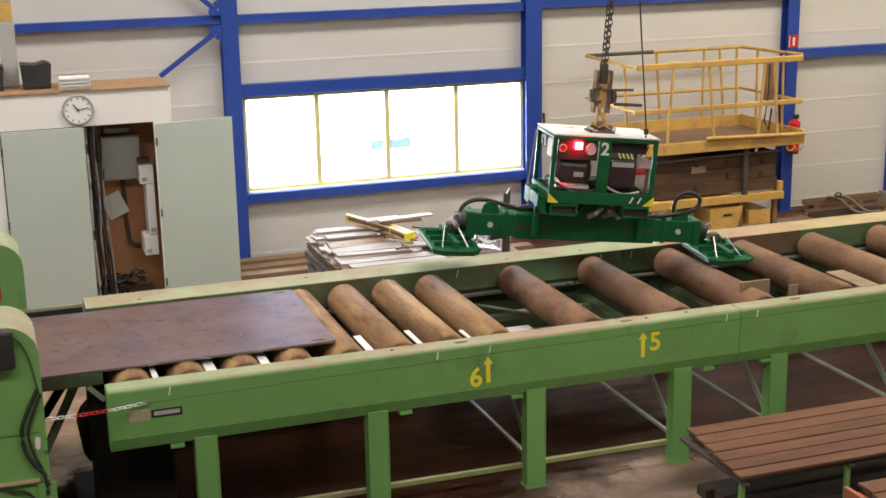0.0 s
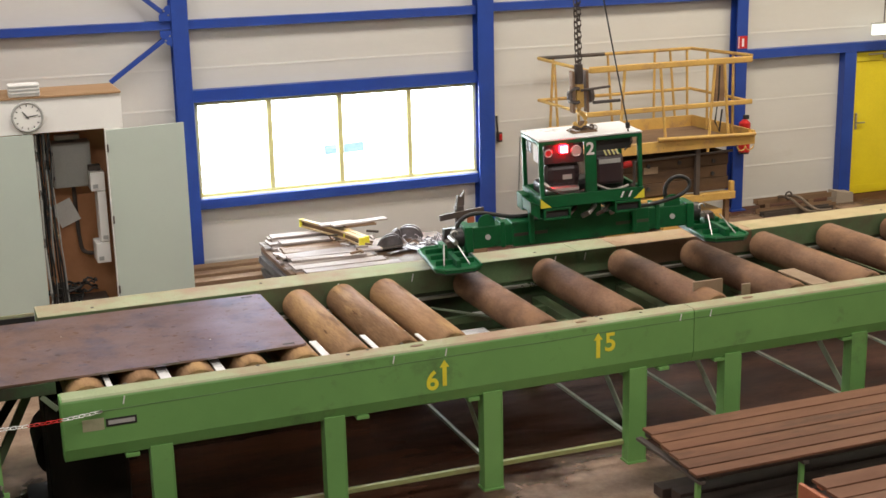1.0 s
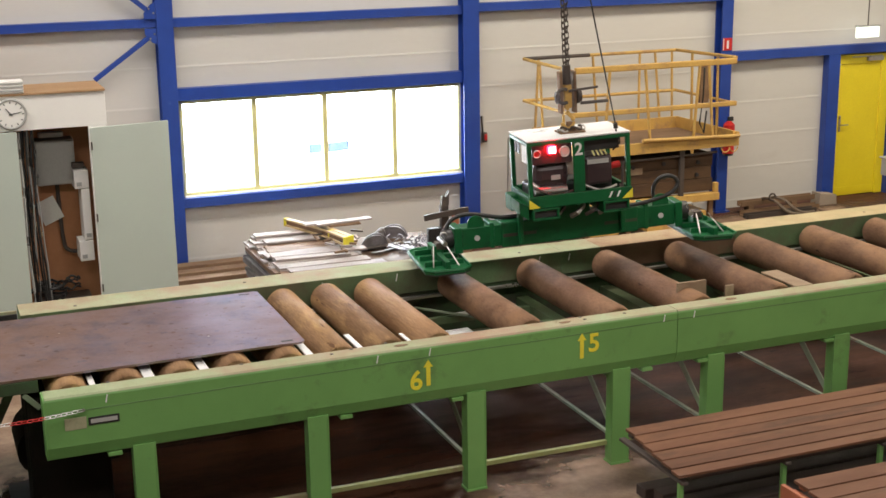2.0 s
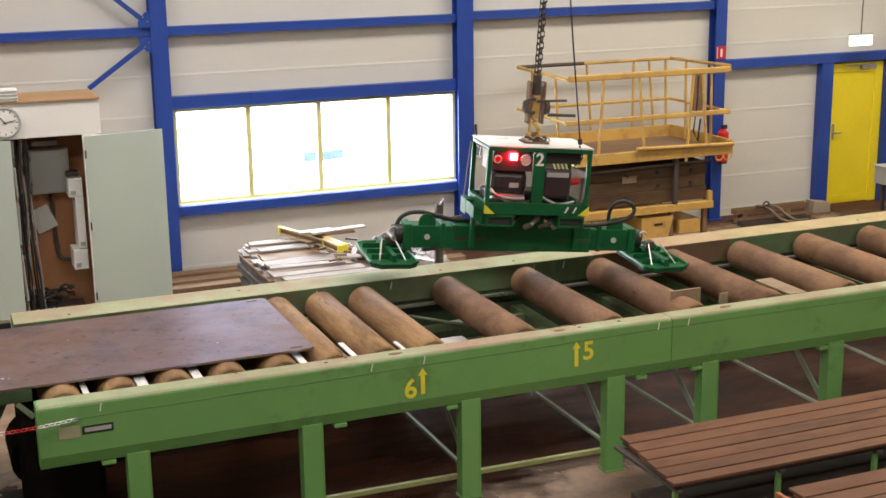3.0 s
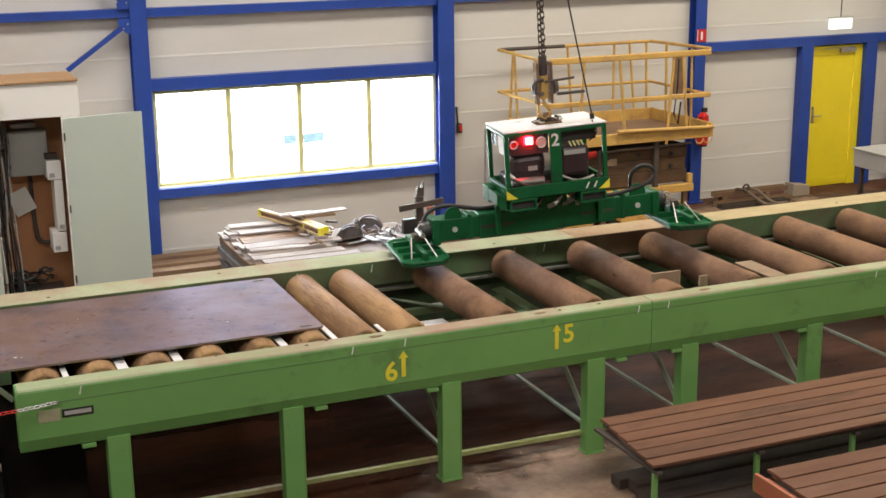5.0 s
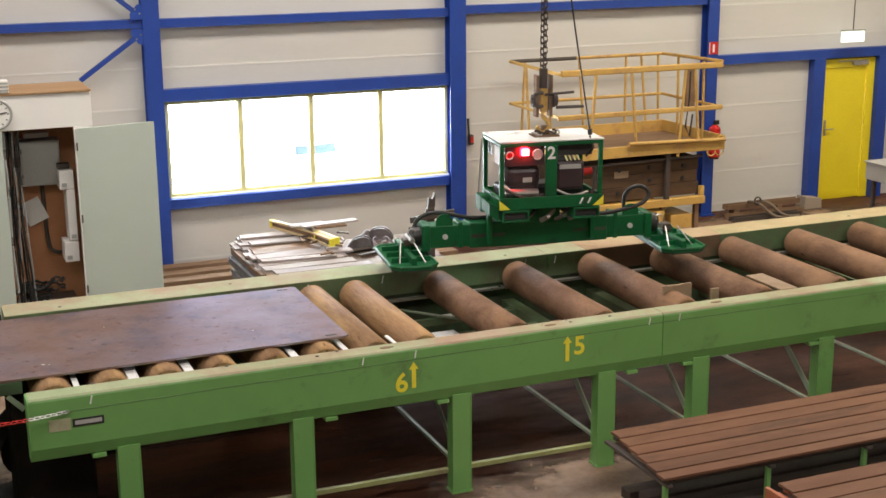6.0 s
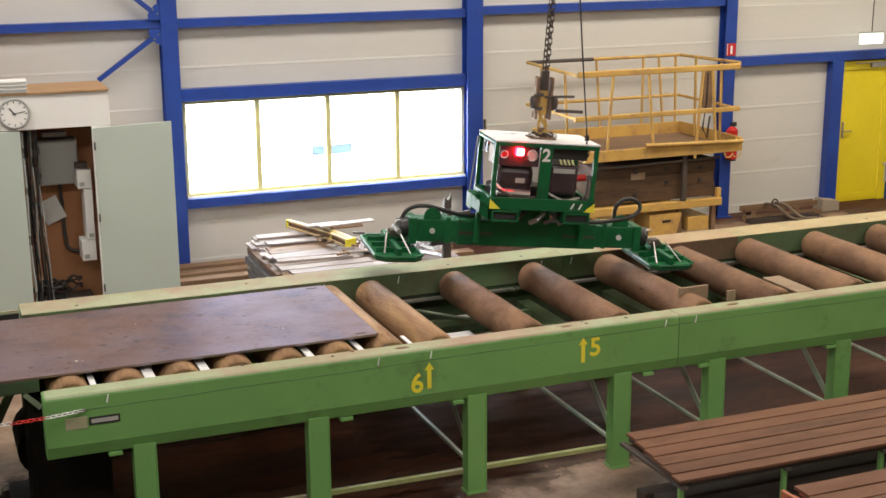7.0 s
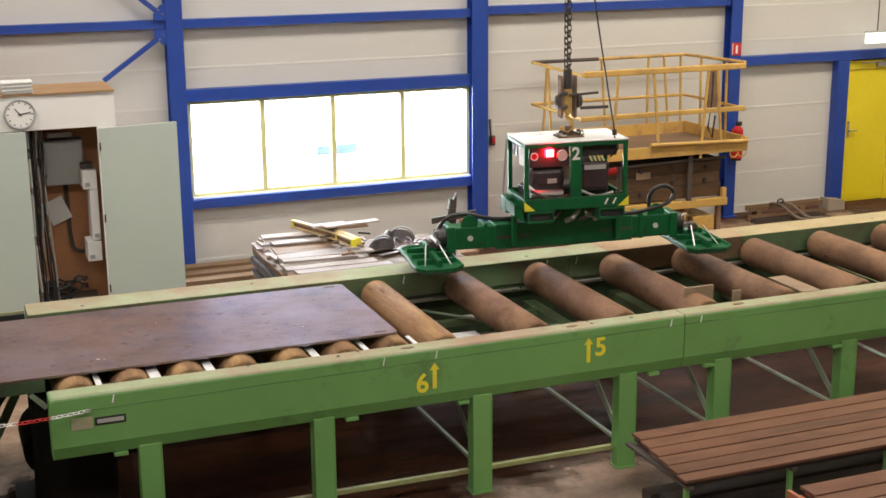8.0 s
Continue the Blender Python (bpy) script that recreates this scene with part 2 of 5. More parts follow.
M_FOOT_RAIL = surf("dusty_foot_rail", (0.30, 0.32, 0.13), (0.24, 0.27, 0.10), rough=0.6, scale=3, stain=(0.22, 0.16, 0.09), stain_at=0.62)
M_WORN = surf("worn_sticker", (0.36, 0.34, 0.22), (0.28, 0.30, 0.17), rough=0.7, scale=14)
M_TOPBOARD = surf("bare_top_board", (0.42, 0.255, 0.13), (0.36, 0.215, 0.105), rough=0.7, scale=2, stretch=(0.4, 2, 2))
M_DARK_FLAT = surf("dark_steel_flat", (0.06, 0.038, 0.03), (0.04, 0.025, 0.02), rough=0.7, scale=3, stretch=(0.3, 1.5, 1))
# near-black tone for the drive unit and one strut
M_NEAR_BLACK = surf("near_black", (0.010, 0.008, 0.006), (0.018, 0.012, 0.009), rough=0.85, spec=0.15, scale=4)
# board colour taken down to include the shade beneath the work platform
M_CRATE = surf("dark_crate_board", (0.100, 0.054, 0.024), (0.066, 0.035, 0.016), rough=0.75, scale=3, fine=80, stretch=(0.3, 1.5, 1.5), vary=0.15, bump=0.1, grain=0.12, stain=(0.05, 0.026, 0.014), stain_at=0.6, stain_scale=3)
M_GLASS = glass("window_glass")
M_SKY = glow("bright_sky", (0.86, 0.93, 1.0), 42.0)
M_PALE_BLUE = surf("pale_blue_paint", (0.045, 0.085, 0.15), (0.035, 0.07, 0.13), rough=0.5, scale=2, grain=0.02)


# ---------------------------------------------------------------- mesh helpers
def box(bm, x0, x1, y0, y1, z0, z1, bevel=0.0, m=None):
    """An upright block between two corners, its edges rounded off by bevel."""
    g = bmesh.ops.create_cube(bm, size=1.0)
    vs = g["verts"]
    for v in vs:
        v.co = Vector(((x0 + x1) / 2 + v.co.x * (x1 - x0), (y0 + y1) / 2 + v.co.y * (y1 - y0), (z0 + z1) / 2 + v.co.z * (z1 - z0)))
    if bevel:
        es = list({e for v in vs for e in v.link_edges})
        r = bmesh.ops.bevel(bm, geom=es, offset=bevel, segments=2, affect="EDGES", profile=0.5)
        vs = list({v for f in r["faces"] for v in f.verts} | {v for v in vs if v.is_valid})
    if m is not None:
        bmesh.ops.transform(bm, matrix=m, verts=[v for v in vs if v.is_valid])
    return bm


def rod(bm, a, b, r, seg=12, r2=None):
    """A round bar from a to b."""
    a, b = Vector(a), Vector(b)
    d = b - a
    m = Matrix.Translation((a + b) / 2) @ d.to_track_quat("Z", "Y").to_matrix().to_4x4()
    bmesh.ops.create_cone(bm, cap_ends=True, segments=seg, radius1=r, radius2=r if r2 is None else r2, depth=d.length, matrix=m)
    return bm


def bar(bm, a, b, w, h, bevel=0.0):
    """A square bar from a to b: w wide, h high."""
    a, b = Vector(a), Vector(b)
    d = b - a
    m = Matrix.Translation((a + b) / 2) @ d.to_track_quat("X", "Z").to_matrix().to_4x4()
    return box(bm, -d.length / 2, d.length / 2, -w / 2, w / 2, -h / 2, h / 2, bevel, m)


def tube(bm, pts, r, seg=8, curve=0):
    """A bent tube or hose along points; curve: steps of a smooth curve between two of them."""
    pts = [Vector(p) for p in pts]
    if curve:
        ext, fine = [pts[0], *pts, pts[-1]], []
        for a, b, c, d in zip(ext, ext[1:], ext[2:], ext[3:]):
            for k in range(curve):
                t = k / curve
                fine.append(0.5 * (2 * b + (c - a) * t + (2 * a - 5 * b + 4 * c - d) * t * t + (3 * b - a - 3 * c + d) * t**3))
        pts = fine + [pts[-1]]
    rings = []
    for i, p in enumerate(pts):
        d = (pts[min(i + 1, len(pts) - 1)] - pts[max(i - 1, 0)]).normalized()
        q = d.to_track_quat("Z", "Y").to_matrix()
        rings.append([bm.verts.new(p + q @ Vector((r * math.cos(2 * math.pi * k / seg), r * math.sin(2 * math.pi * k / seg), 0))) for k in range(seg)])
    for a, b in zip(rings, rings[1:]):
        for k in range(seg):
            bm.faces.new((a[k], a[(k + 1) % seg], b[(k + 1) % seg], b[k]))
    bm.faces.new(rings[0][::-1])
    bm.faces.new(rings[-1])
    return bm


def arc(c, r, a0, a1, n, plane="xz"):
    """Points on an arc of a circle."""
    out = []
    for i in range(n + 1):
        a = radians(a0 + (a1 - a0) * i / n)
        u, v = r * math.cos(a), r * math.sin(a)
        out.append((c[0] + u, c[1], c[2] + v) if plane == "xz" else (c[0] + u, c[1] + v, c[2]) if plane == "xy" else (c[0], c[1] + u, c[2] + v))
    return out


def prism(bm, outline, axis, a, b):
    """A profile drawn in the two axes other than axis, pushed from a to b along it."""
    def at(p, t):
        return {"x": (t, p[0], p[1]), "y": (p[0], t, p[1]), "z": (p[0], p[1], t)}[axis]
    va, vb = [bm.verts.new(at(p, a)) for p in outline], [bm.verts.new(at(p, b)) for p in outline]
    n = len(outline)
    for i in range(n):
        bm.faces.new((va[i], va[(i + 1) % n], vb[(i + 1) % n], vb[i]))
    bm.faces.new(va[::-1])
    bm.faces.new(vb)
    bmesh.ops.recalc_face_normals(bm, faces=bm.faces[:])
    return bm


def part(name, bm, material, parent=None, label="", smooth=False):
    """Links a bmesh as one mesh object, under a thing or a part."""
    me = bpy.data.meshes.new(name)
    bmesh.ops.recalc_face_normals(bm, faces=bm.faces[:])
    if smooth:
        for f in bm.faces:
            f.smooth = True
        for e in bm.edges:
            if len(e.link_faces) == 2 and e.calc_face_angle(0) > radians(40):
                e.smooth = False
    bm.to_mesh(me)
    bm.free()
    me.materials.append(material)
    ob = new(name, me)
    if parent is not None:
        ob.parent = parent
    if label:
        tagged(ob, label)
    return ob


def B():
    return bmesh.new()


def thing(name, m, label, category, group="", kind=""):
    ob = new(name)
    ob.matrix_basis = m
    ob.empty_display_size = 0.1
    return tagged(ob, label, category, group, kind)


def text_mesh(name, body, size, m, material, parent, depth=0.002):
    cu = bpy.data.curves.new(name, "FONT")
    cu.body, cu.size, cu.extrude, cu.align_x, cu.align_y, cu.offset = body, size, depth, "CENTER", "CENTER", size * 0.02
    tmp = bpy.data.objects.new(name, cu)
    me = bpy.data.meshes.new_from_object(tmp)
    bpy.data.objects.remove(tmp)
    me.materials.clear()
    me.materials.append(material)
    ob = new(name, me)
    ob.parent = parent
    ob.matrix_basis = m
    return ob


def ragged(cx, cy, rx, ry, n, seed):
    """An uneven closed outline, like that of a spill."""
    out = []
    for k in range(n):
        a = 2 * math.pi * k / n
        q = 1 + 0.32 * noise.noise((3 * math.cos(a) + seed, 3 * math.sin(a), 0.3)) + 0.16 * noise.noise((9 * math.cos(a), 9 * math.sin(a) + seed, 1.7))
        out.append((cx + rx * q * math.cos(a), cy + ry * q * math.sin(a)))
    return out


# ---------------------------------------------------------------- the hall
WALL_Y = 15.84          # face of the cladding
X0, X1 = -9.0, 14.30    # ends of the hall
Y0 = -6.0
COLUMNS = [(-1.06, 0.19), (2.838, 0.196), (6.697, 0.222), (10.525, 0.175)]
WIN = (2.97, 6.60, 0.90, 2.06)
DOOR = (12.50, 13.445, 0.0, 2.10)

floor = tagged(part("floor", box(B(), X0, X1 + 0.3, Y0, 16.4, -0.3, 0.0), M_FLOOR), "worn brown dusty concrete hall floor", "floor", kind="structure")

# backing of the long wall, with real openings for the window and the door
wall_north = tagged(new("wall_north"), "pale grey horizontal sandwich-panel wall", "wall", kind="structure")
bm = B()
for x0, x1, z0, z1 in ((X0, WIN[0], 0, ROOF_Z), (WIN[0], WIN[1], 0, WIN[2]), (WIN[0], WIN[1], WIN[3], ROOF_Z), (WIN[1], DOOR[0], 0, ROOF_Z),
                       (DOOR[0], DOOR[1], DOOR[3], ROOF_Z), (DOOR[1], X1, 0, ROOF_Z)):
    box(bm, x0, x1, WALL_Y + 0.03, WALL_Y + 0.18, z0, z1)
part("wall_core", bm, M_CLAD, wall_north)

wall_east = tagged(part("wall_east", box(B(), X1, X1 + 0.2, Y0, 16.02, 0, ROOF_Z), M_CLAD), "pale grey hall end wall", "wall", kind="structure")
wall_west = tagged(part("wall_west", box(B(), X0 - 0.2, X0, Y0, 16.02, 0, ROOF_Z), M_CLAD), "pale grey hall end wall", "wall", kind="structure")
wall_south = tagged(part("wall_south", box(B(), X0 - 0.2, X1 + 0.2, Y0 - 0.2, Y0, 0, ROOF_Z), M_CLAD), "pale grey long hall wall", "wall", kind="structure")
bm = B()
xs = sorted({X0, X1} | {r[0] + s * 3.0 for r in ROOF_LIGHTS for s in (-1, 1)})
ys = sorted({Y0, 16.02} | {r[1] + s * 0.8 for r in ROOF_LIGHTS for s in (-1, 1)})
for xa, xb in zip(xs, xs[1:]):
    for ya, yb in zip(ys, ys[1:]):
        if not any(abs((xa + xb) / 2 - r[0]) < 2.9 and abs((ya + yb) / 2 - r[1]) < 0.7 for r in ROOF_LIGHTS):
            box(bm, xa, xb, ya, yb, ROOF_Z, ROOF_Z + 0.2)
tagged(part("ceiling", bm, M_ROOF), "pale sheet-metal hall roof with roof lights", "ceiling", kind="structure")

# blue steel frame
def h_section(bm, x, w, z0, z1, yf, yb):
    box(bm, x - w / 2, x + w / 2, yf, yf + 0.016, z0, z1, 0.003)
    box(bm, x - w / 2, x + w / 2, yb - 0.016, yb, z0, z1, 0.003)
    box(bm, x - 0.008, x + 0.008, yf + 0.016, yb - 0.016, z0, z1)
    return bm


frame_north = tagged(new("steel_frame"), "blue painted steel columns and rails of the hall wall", "steel frame", kind="structure")
for x, w in COLUMNS:
    part("column", h_section(B(), x, w, 0.0, ROOF_Z, 15.66, WALL_Y - 0.002), M_BLUE, frame_north)
    part("base_plate", box(B(), x - w / 2 - 0.03, x + w / 2 + 0.03, 15.61, WALL_Y - 0.003, 0.0, 0.02), M_BLUE, frame_north)


def rail(x0, x1, z0, z1, yf=15.70):
    bm = B()
    box(bm, x0, x1, yf, WALL_Y - 0.003, z1 - 0.014, z1, 0.003)
    box(bm, x0, x1, yf, WALL_Y - 0.003, z0, z0 + 0.014, 0.003)
    box(bm, x0, x1, yf + 0.001, yf + 0.015, z0 + 0.012, z1 - 0.012)
    return part("rail", bm, M_BLUE, frame_north)


rail(-0.96, 2.739, 2.95, 3.048)
rail(2.937, 6.585, 2.941, 3.046)
rail(6.809, 10.436, 2.964, 3.07)
rail(2.937, 6.585, 2.078, 2.222)
rail(2.937, 6.585, 0.778, 0.897)
rail(10.614, X1 - 0.01, 2.125, 2.253)
for x0, x1 in ((-0.96, 2.739), (2.937, 6.585), (6.809, 10.436), (10.614, X1 - 0.01)):
    rail(x0, x1, 4.4, 4.5)
    rail(x0, x1, 5.8, 5.9)
for x in (12.392, 13.552):
    part("door_post", box(B(), x - 0.1, x + 0.1, 15.70, WALL_Y - 0.003, 0.0, 2.123, 0.004), M_BLUE, frame_north)
# wind braces meet at the column by a bolted plate
for p, q in (((2.66, 2.85), (1.995, 2.385)), ((2.66, 3.14), (1.95, 3.74))):
    part("brace", bar(B(), (p[0], 15.68, p[1]), (q[0], 15.68, q[1]), 0.05, 0.055, 0.004), M_BLUE, frame_north)
for up in (1, -1):
    part("gusset_plate", prism(B(), [(2.735, 2.999 + up * 0.053), (2.735, 2.999 + up * 0.24), (2.68, 2.999 + up * 0.22), (2.60, 2.999 + up * 0.12), (2.60, 2.999 + up * 0.053)], "y", 15.655, 15.665), M_BLUE, frame_north)
for bx, bz in ((2.66, 2.83), (2.71, 2.88), (2.66, 3.17), (2.71, 3.12)):
    part("bolt", rod(B(), (bx, 15.645, bz), (bx, 15.656, bz), 0.012, 6), M_STEEL, frame_north)

# window: yellow frame, four panes
window_1 = tagged(new("window_1"), "wide window with yellow frame and four bright panes", "window", kind="structure")
wx0, wx1, wz0, wz1 = WIN
bm = B()
box(bm, wx0, wx1, 15.80, 15.90, wz1 - 0.035, wz1, 0.004)
box(bm, wx0, wx1, 15.80, 15.90, wz0, wz0 + 0.05, 0.004)
box(bm, wx0, wx0 + 0.035, 15.801, 15.899, wz0 + 0.05, wz1 - 0.035, 0.004)
box(bm, wx1 - 0.04, wx1, 15.801, 15.899, wz0 + 0.05, wz1 - 0.035, 0.004)
part("window_frame", bm, M_YFRAME, window_1)
MULL = [3.875, 4.77, 5.685]
for x in MULL:
    part("mullion", box(B(), x - 0.032, x + 0.032, 15.795, 15.895, wz0 + 0.05, wz1 - 0.035, 0.004), M_YFRAME, window_1)
part("window_sill", box(B(), wx0, wx1, 15.75, 15.798, wz0 - 0.004, wz0 + 0.012, 0.003), M_WHITE, window_1)
edges = [wx0 + 0.035, *MULL, wx1 - 0.04]
for a, b in zip(edges, edges[1:]):
    p = part("pane", box(B(), a, b, 15.85, 15.856, wz0 + 0.05, wz1 - 0.035), M_GLASS, window_1)
    p.visible_shadow = False
# outside: over-bright sky, yard, and something pale blue parked far off
tagged(part("backdrop", box(B(), -6, 26, 21.0, 21.1, -0.25, 10), M_SKY), "bright hazy sky outside", "sky", kind="structure")
tagged(part("ground", box(B(), -6, 26, 16.4, 21, -0.45, -0.25), M_YARD), "pale bright yard outside", "yard", kind="structure")

# fire door
door_1 = tagged(new("door_1"), "closed bright yellow steel door in the wall", "door", kind="structure")
dx0, dx1, dz0, dz1 = DOOR
bm = B()
box(bm, dx0, dx0 + 0.05, 15.78, 15.93, 0.005, dz1, 0.004)
box(bm, dx1 - 0.14, dx1, 15.78, 15.93, 0.005, dz1, 0.004)
box(bm, dx0 + 0.05, dx1 - 0.14, 15.781, 15.929, dz1 - 0.13, dz1, 0.004)
part("door_frame", bm, M_DOOR_Y, door_1)
part("door_leaf", box(B(), dx0 + 0.054, dx1 - 0.146, 15.80, 15.85, 0.012, dz1 - 0.135, 0.006), M_DOOR_Y, door_1)
part("kick_strip", box(B(), dx0 + 0.07, dx1 - 0.16, 15.794, 15.799, 0.05, 0.14, 0.002), M_DOOR_Y, door_1)
bm = B()
box(bm, dx0 + 0.09, dx0 + 0.125, 15.785, 15.799, 0.98, 1.22, 0.004)
rod(bm, (dx0 + 0.107, 15.79, 1.08), (dx0 + 0.107, 15.74, 1.08), 0.01)
rod(bm, (dx0 + 0.107, 15.745, 1.08), (dx0 + 0.23, 15.745, 1.08), 0.01)
part("door_handle", bm, M_STEEL, door_1, "steel lever handle on a long plate")
bm = B()
box(bm, 13.02, 13.30, 15.74, 15.80, 2.0, 2.06, 0.006)
bar(bm, (13.27, 15.75, 2.07), (12.70, 15.70, 2.075), 0.02, 0.012)
part("door_closer", bm, M_STEEL, door_1)
part("door_sill", box(B(), dx0, dx1, 15.86, 15.99, 0.0, 0.06, 0.002), M_STOP, door_1)

block = thing("concrete_block", pose(12.17, 15.50, 0), "pale chipped concrete block on the floor beside the door", "block")
part("body", prism(B(), [(-0.15, 0.0), (0.16, 0.0), (0.15, 0.14), (0.02, 0.155), (-0.13, 0.18)], "y", -0.10, 0.10), M_YARD, block)

# ---------------------------------------------------------------- roller conveyor
TOP = 1.241
conveyor = thing("roller_conveyor", pose(0, 0, 0), "long green steel roller conveyor table on floor legs", "conveyor")


NEAR = 1.205            # top of the near beam, a little under the rollers
def near_profile():
    return [(8.50, 0.857), (8.50, 1.180), (8.506, 1.192), (8.52, NEAR - 0.003), (8.66, NEAR - 0.003), (8.672, 1.19), (8.672, 1.08), (8.64, 1.08), (8.64, 0.80),
            (8.672, 0.80), (8.672, 0.762), (8.548, 0.762), (8.534, 0.770)]


JOINT, LEFT, RIGHT = 5.36, 0.605, 14.2
for xa, xb in ((LEFT, JOINT - 0.003), (JOINT + 0.003, RIGHT)):
    beam = part("side_beam", prism(B(), near_profile(), "x", xa, xb), M_GREEN, conveyor)
    part("dusty_top_strip", prism(B(), [(8.5045, 1.193), (8.518, NEAR), (8.66, NEAR), (8.66, NEAR - 0.004), (8.522, NEAR - 0.005), (8.507, 1.190)], "x", xa, xb),
         M_GREEN_TOP, beam, "dusty worn pale top edge")
    part("weld_seam", tube(B(), [(xa + (xb - xa) * k / 24, 8.4995, 1.094 + 0.036 * min(1.0, (xa + (xb - xa) * k / 24 - 0.6) / 4.5) + 0.005 * noise.noise((k * 0.9, xa, 0.0))) for k in range(25)], 0.0035, 6), M_SEAM, beam, "uneven weld seam")
part("end_plate", prism(B(), [(y, z) for y, z in near_profile() if (y, z) not in ((8.64, 1.08), (8.64, 0.80))], "x", LEFT - 0.012, LEFT - 0.001), M_GREEN, conveyor)
# far side beam: wide dusty top, a worn rusty stretch where plates are dragged off
FY0, FY1 = 10.38, 10.71
far_cuts = [(0.62, 5.30, M_GREEN_TOP), (5.304, 5.70, M_GREEN_TOP), (5.704, 7.15, M_RUST_TOP), (7.154, RIGHT, M_TAN_TOP)]
for xa, xb, mt in far_cuts:
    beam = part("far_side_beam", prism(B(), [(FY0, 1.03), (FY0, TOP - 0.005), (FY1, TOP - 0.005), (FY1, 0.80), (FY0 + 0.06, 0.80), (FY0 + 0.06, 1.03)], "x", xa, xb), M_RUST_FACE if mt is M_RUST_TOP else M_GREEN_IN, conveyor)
    part("dusty_top_strip", prism(B(), [(FY0 + 0.004, TOP - 0.004), (FY0 + 0.014, TOP), (FY1 - 0.01, TOP), (FY1, TOP - 0.004)], "x", xa, xb), mt, beam, "dusty worn pale top face")
part("inner_rail", bar(B(), (0.7, FY0 - 0.06, 1.0), (RIGHT, FY0 - 0.06, 1.0), 0.05, 0.02), M_STEEL, conveyor, "scuffed bright steel guide strip")
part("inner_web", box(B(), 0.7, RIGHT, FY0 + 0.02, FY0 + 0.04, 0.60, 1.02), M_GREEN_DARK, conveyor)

LEGS = [1.2225, 2.44, 3.658, 4.88, 5.736, 6.96, 8.18, 9.4, 10.6, 11.8, 13.0]
for x in LEGS:
    bm = B()
    box(bm, x - 0.076, x + 0.076, 8.512, 8.526, 0.02, 0.79, 0.003)
    box(bm, x - 0.076, x + 0.076, 8.605, 8.619, 0.02, 0.79, 0.003)
    box(bm, x - 0.074, x - 0.064, 8.526, 8.605, 0.02, 0.79)
    box(bm, x + 0.064, x + 0.074, 8.526, 8.605, 0.02, 0.79)
    rod(bm, (x + 0.071, 8.512, 0.02), (x + 0.071, 8.512, 0.765), 0.006, 8)
    leg = part("leg", bm, M_GREEN, conveyor)
    part("foot_plate", box(B(), x - 0.084, x + 0.084, 8.503, 8.63, 0.001, 0.02, 0.003), M_GREEN, leg)
    leg = part("leg", box(B(), x - 0.075, x + 0.075, 10.45, 10.60, 0.02, 0.80, 0.004), M_GREEN, conveyor)
    part("foot_plate", box(B(), x - 0.11, x + 0.11, 10.42, 10.63, 0.001, 0.02, 0.003), M_GREEN, leg)
    if x > 3:
        part("cross_tie", bar(B(), (x + 0.03, 8.63, 0.165), (x + 0.03, 10.45, 0.165), 0.03, 0.024, 0.002), M_TIE, conveyor)
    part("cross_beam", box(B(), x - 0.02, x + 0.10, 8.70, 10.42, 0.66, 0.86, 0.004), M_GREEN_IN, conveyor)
    if x > 3:
        part("knee_brace", bar(B(), (x + 0.02, 8.63, 0.18), (x + 0.02, 9.28, 0.73), 0.012, 0.06, 0.002), M_TIE, conveyor)
for x in (1.03, 2.652, 3.512, 5.113, 5.617, 6.84, 8.06):
    part("lug", box(B(), x - 0.046, x + 0.046, 8.518, 8.60, 0.735, 0.7615, 0.003), M_GREEN, conveyor)
for a, b in zip(LEGS, LEGS[1:]):
    part("foot_rail", bar(B(), (a + 0.08, 8.60, 0.17), (b - 0.08, 8.60, 0.165), 0.04, 0.035, 0.003), M_FOOT_RAIL, conveyor)

# painted bay numbers on the near beam, with their arrows
def marking(digit, x, z, arrow_x, arrow_z):
    ob = text_mesh("bay_number", digit, 0.20, pose(x, 8.497, z, 90, 0, 0), M_YPAINT, conveyor)
    tagged(ob, "yellow painted number " + digit)
    bm = B()
    box(bm, arrow_x - 0.016, arrow_x + 0.016, 8.496, 8.499, arrow_z - 0.098, arrow_z + 0.045)
    prism(bm, [(arrow_x - 0.037, arrow_z + 0.045), (arrow_x + 0.037, arrow_z + 0.045), (arrow_x, arrow_z + 0.1)], "y", 8.496, 8.499)
    part("arrow_mark", bm, M_YPAINT, conveyor)


marking("6", 3.178, 0.946, 3.273, 0.998)
marking("5", 4.625, 1.036, 4.522, 1.027)
part("maker_plate", box(B(), 0.870, 1.072, 8.494, 8.499, 0.985, 1.040, 0.001), M_BLACK, conveyor, "small black nameplate with a worn pale bar")
part("plate_bar", box(B(), 0.885, 1.058, 8.4915, 8.4935, 0.999, 1.027), M_GREY, conveyor)
part("worn_patch", box(B(), 0.718, 0.858, 8.4965, 8.499, 0.968, 1.052, 0.001), M_WORN, conveyor, "rubbed pale sticker remains")

ROLLERS = [0.79 + 0.3785 * i for i in range(8)] + [4.20 + 0.754 * i for i in range(13)]
ROLL_R, ROLL_Z = 0.135, 1.095


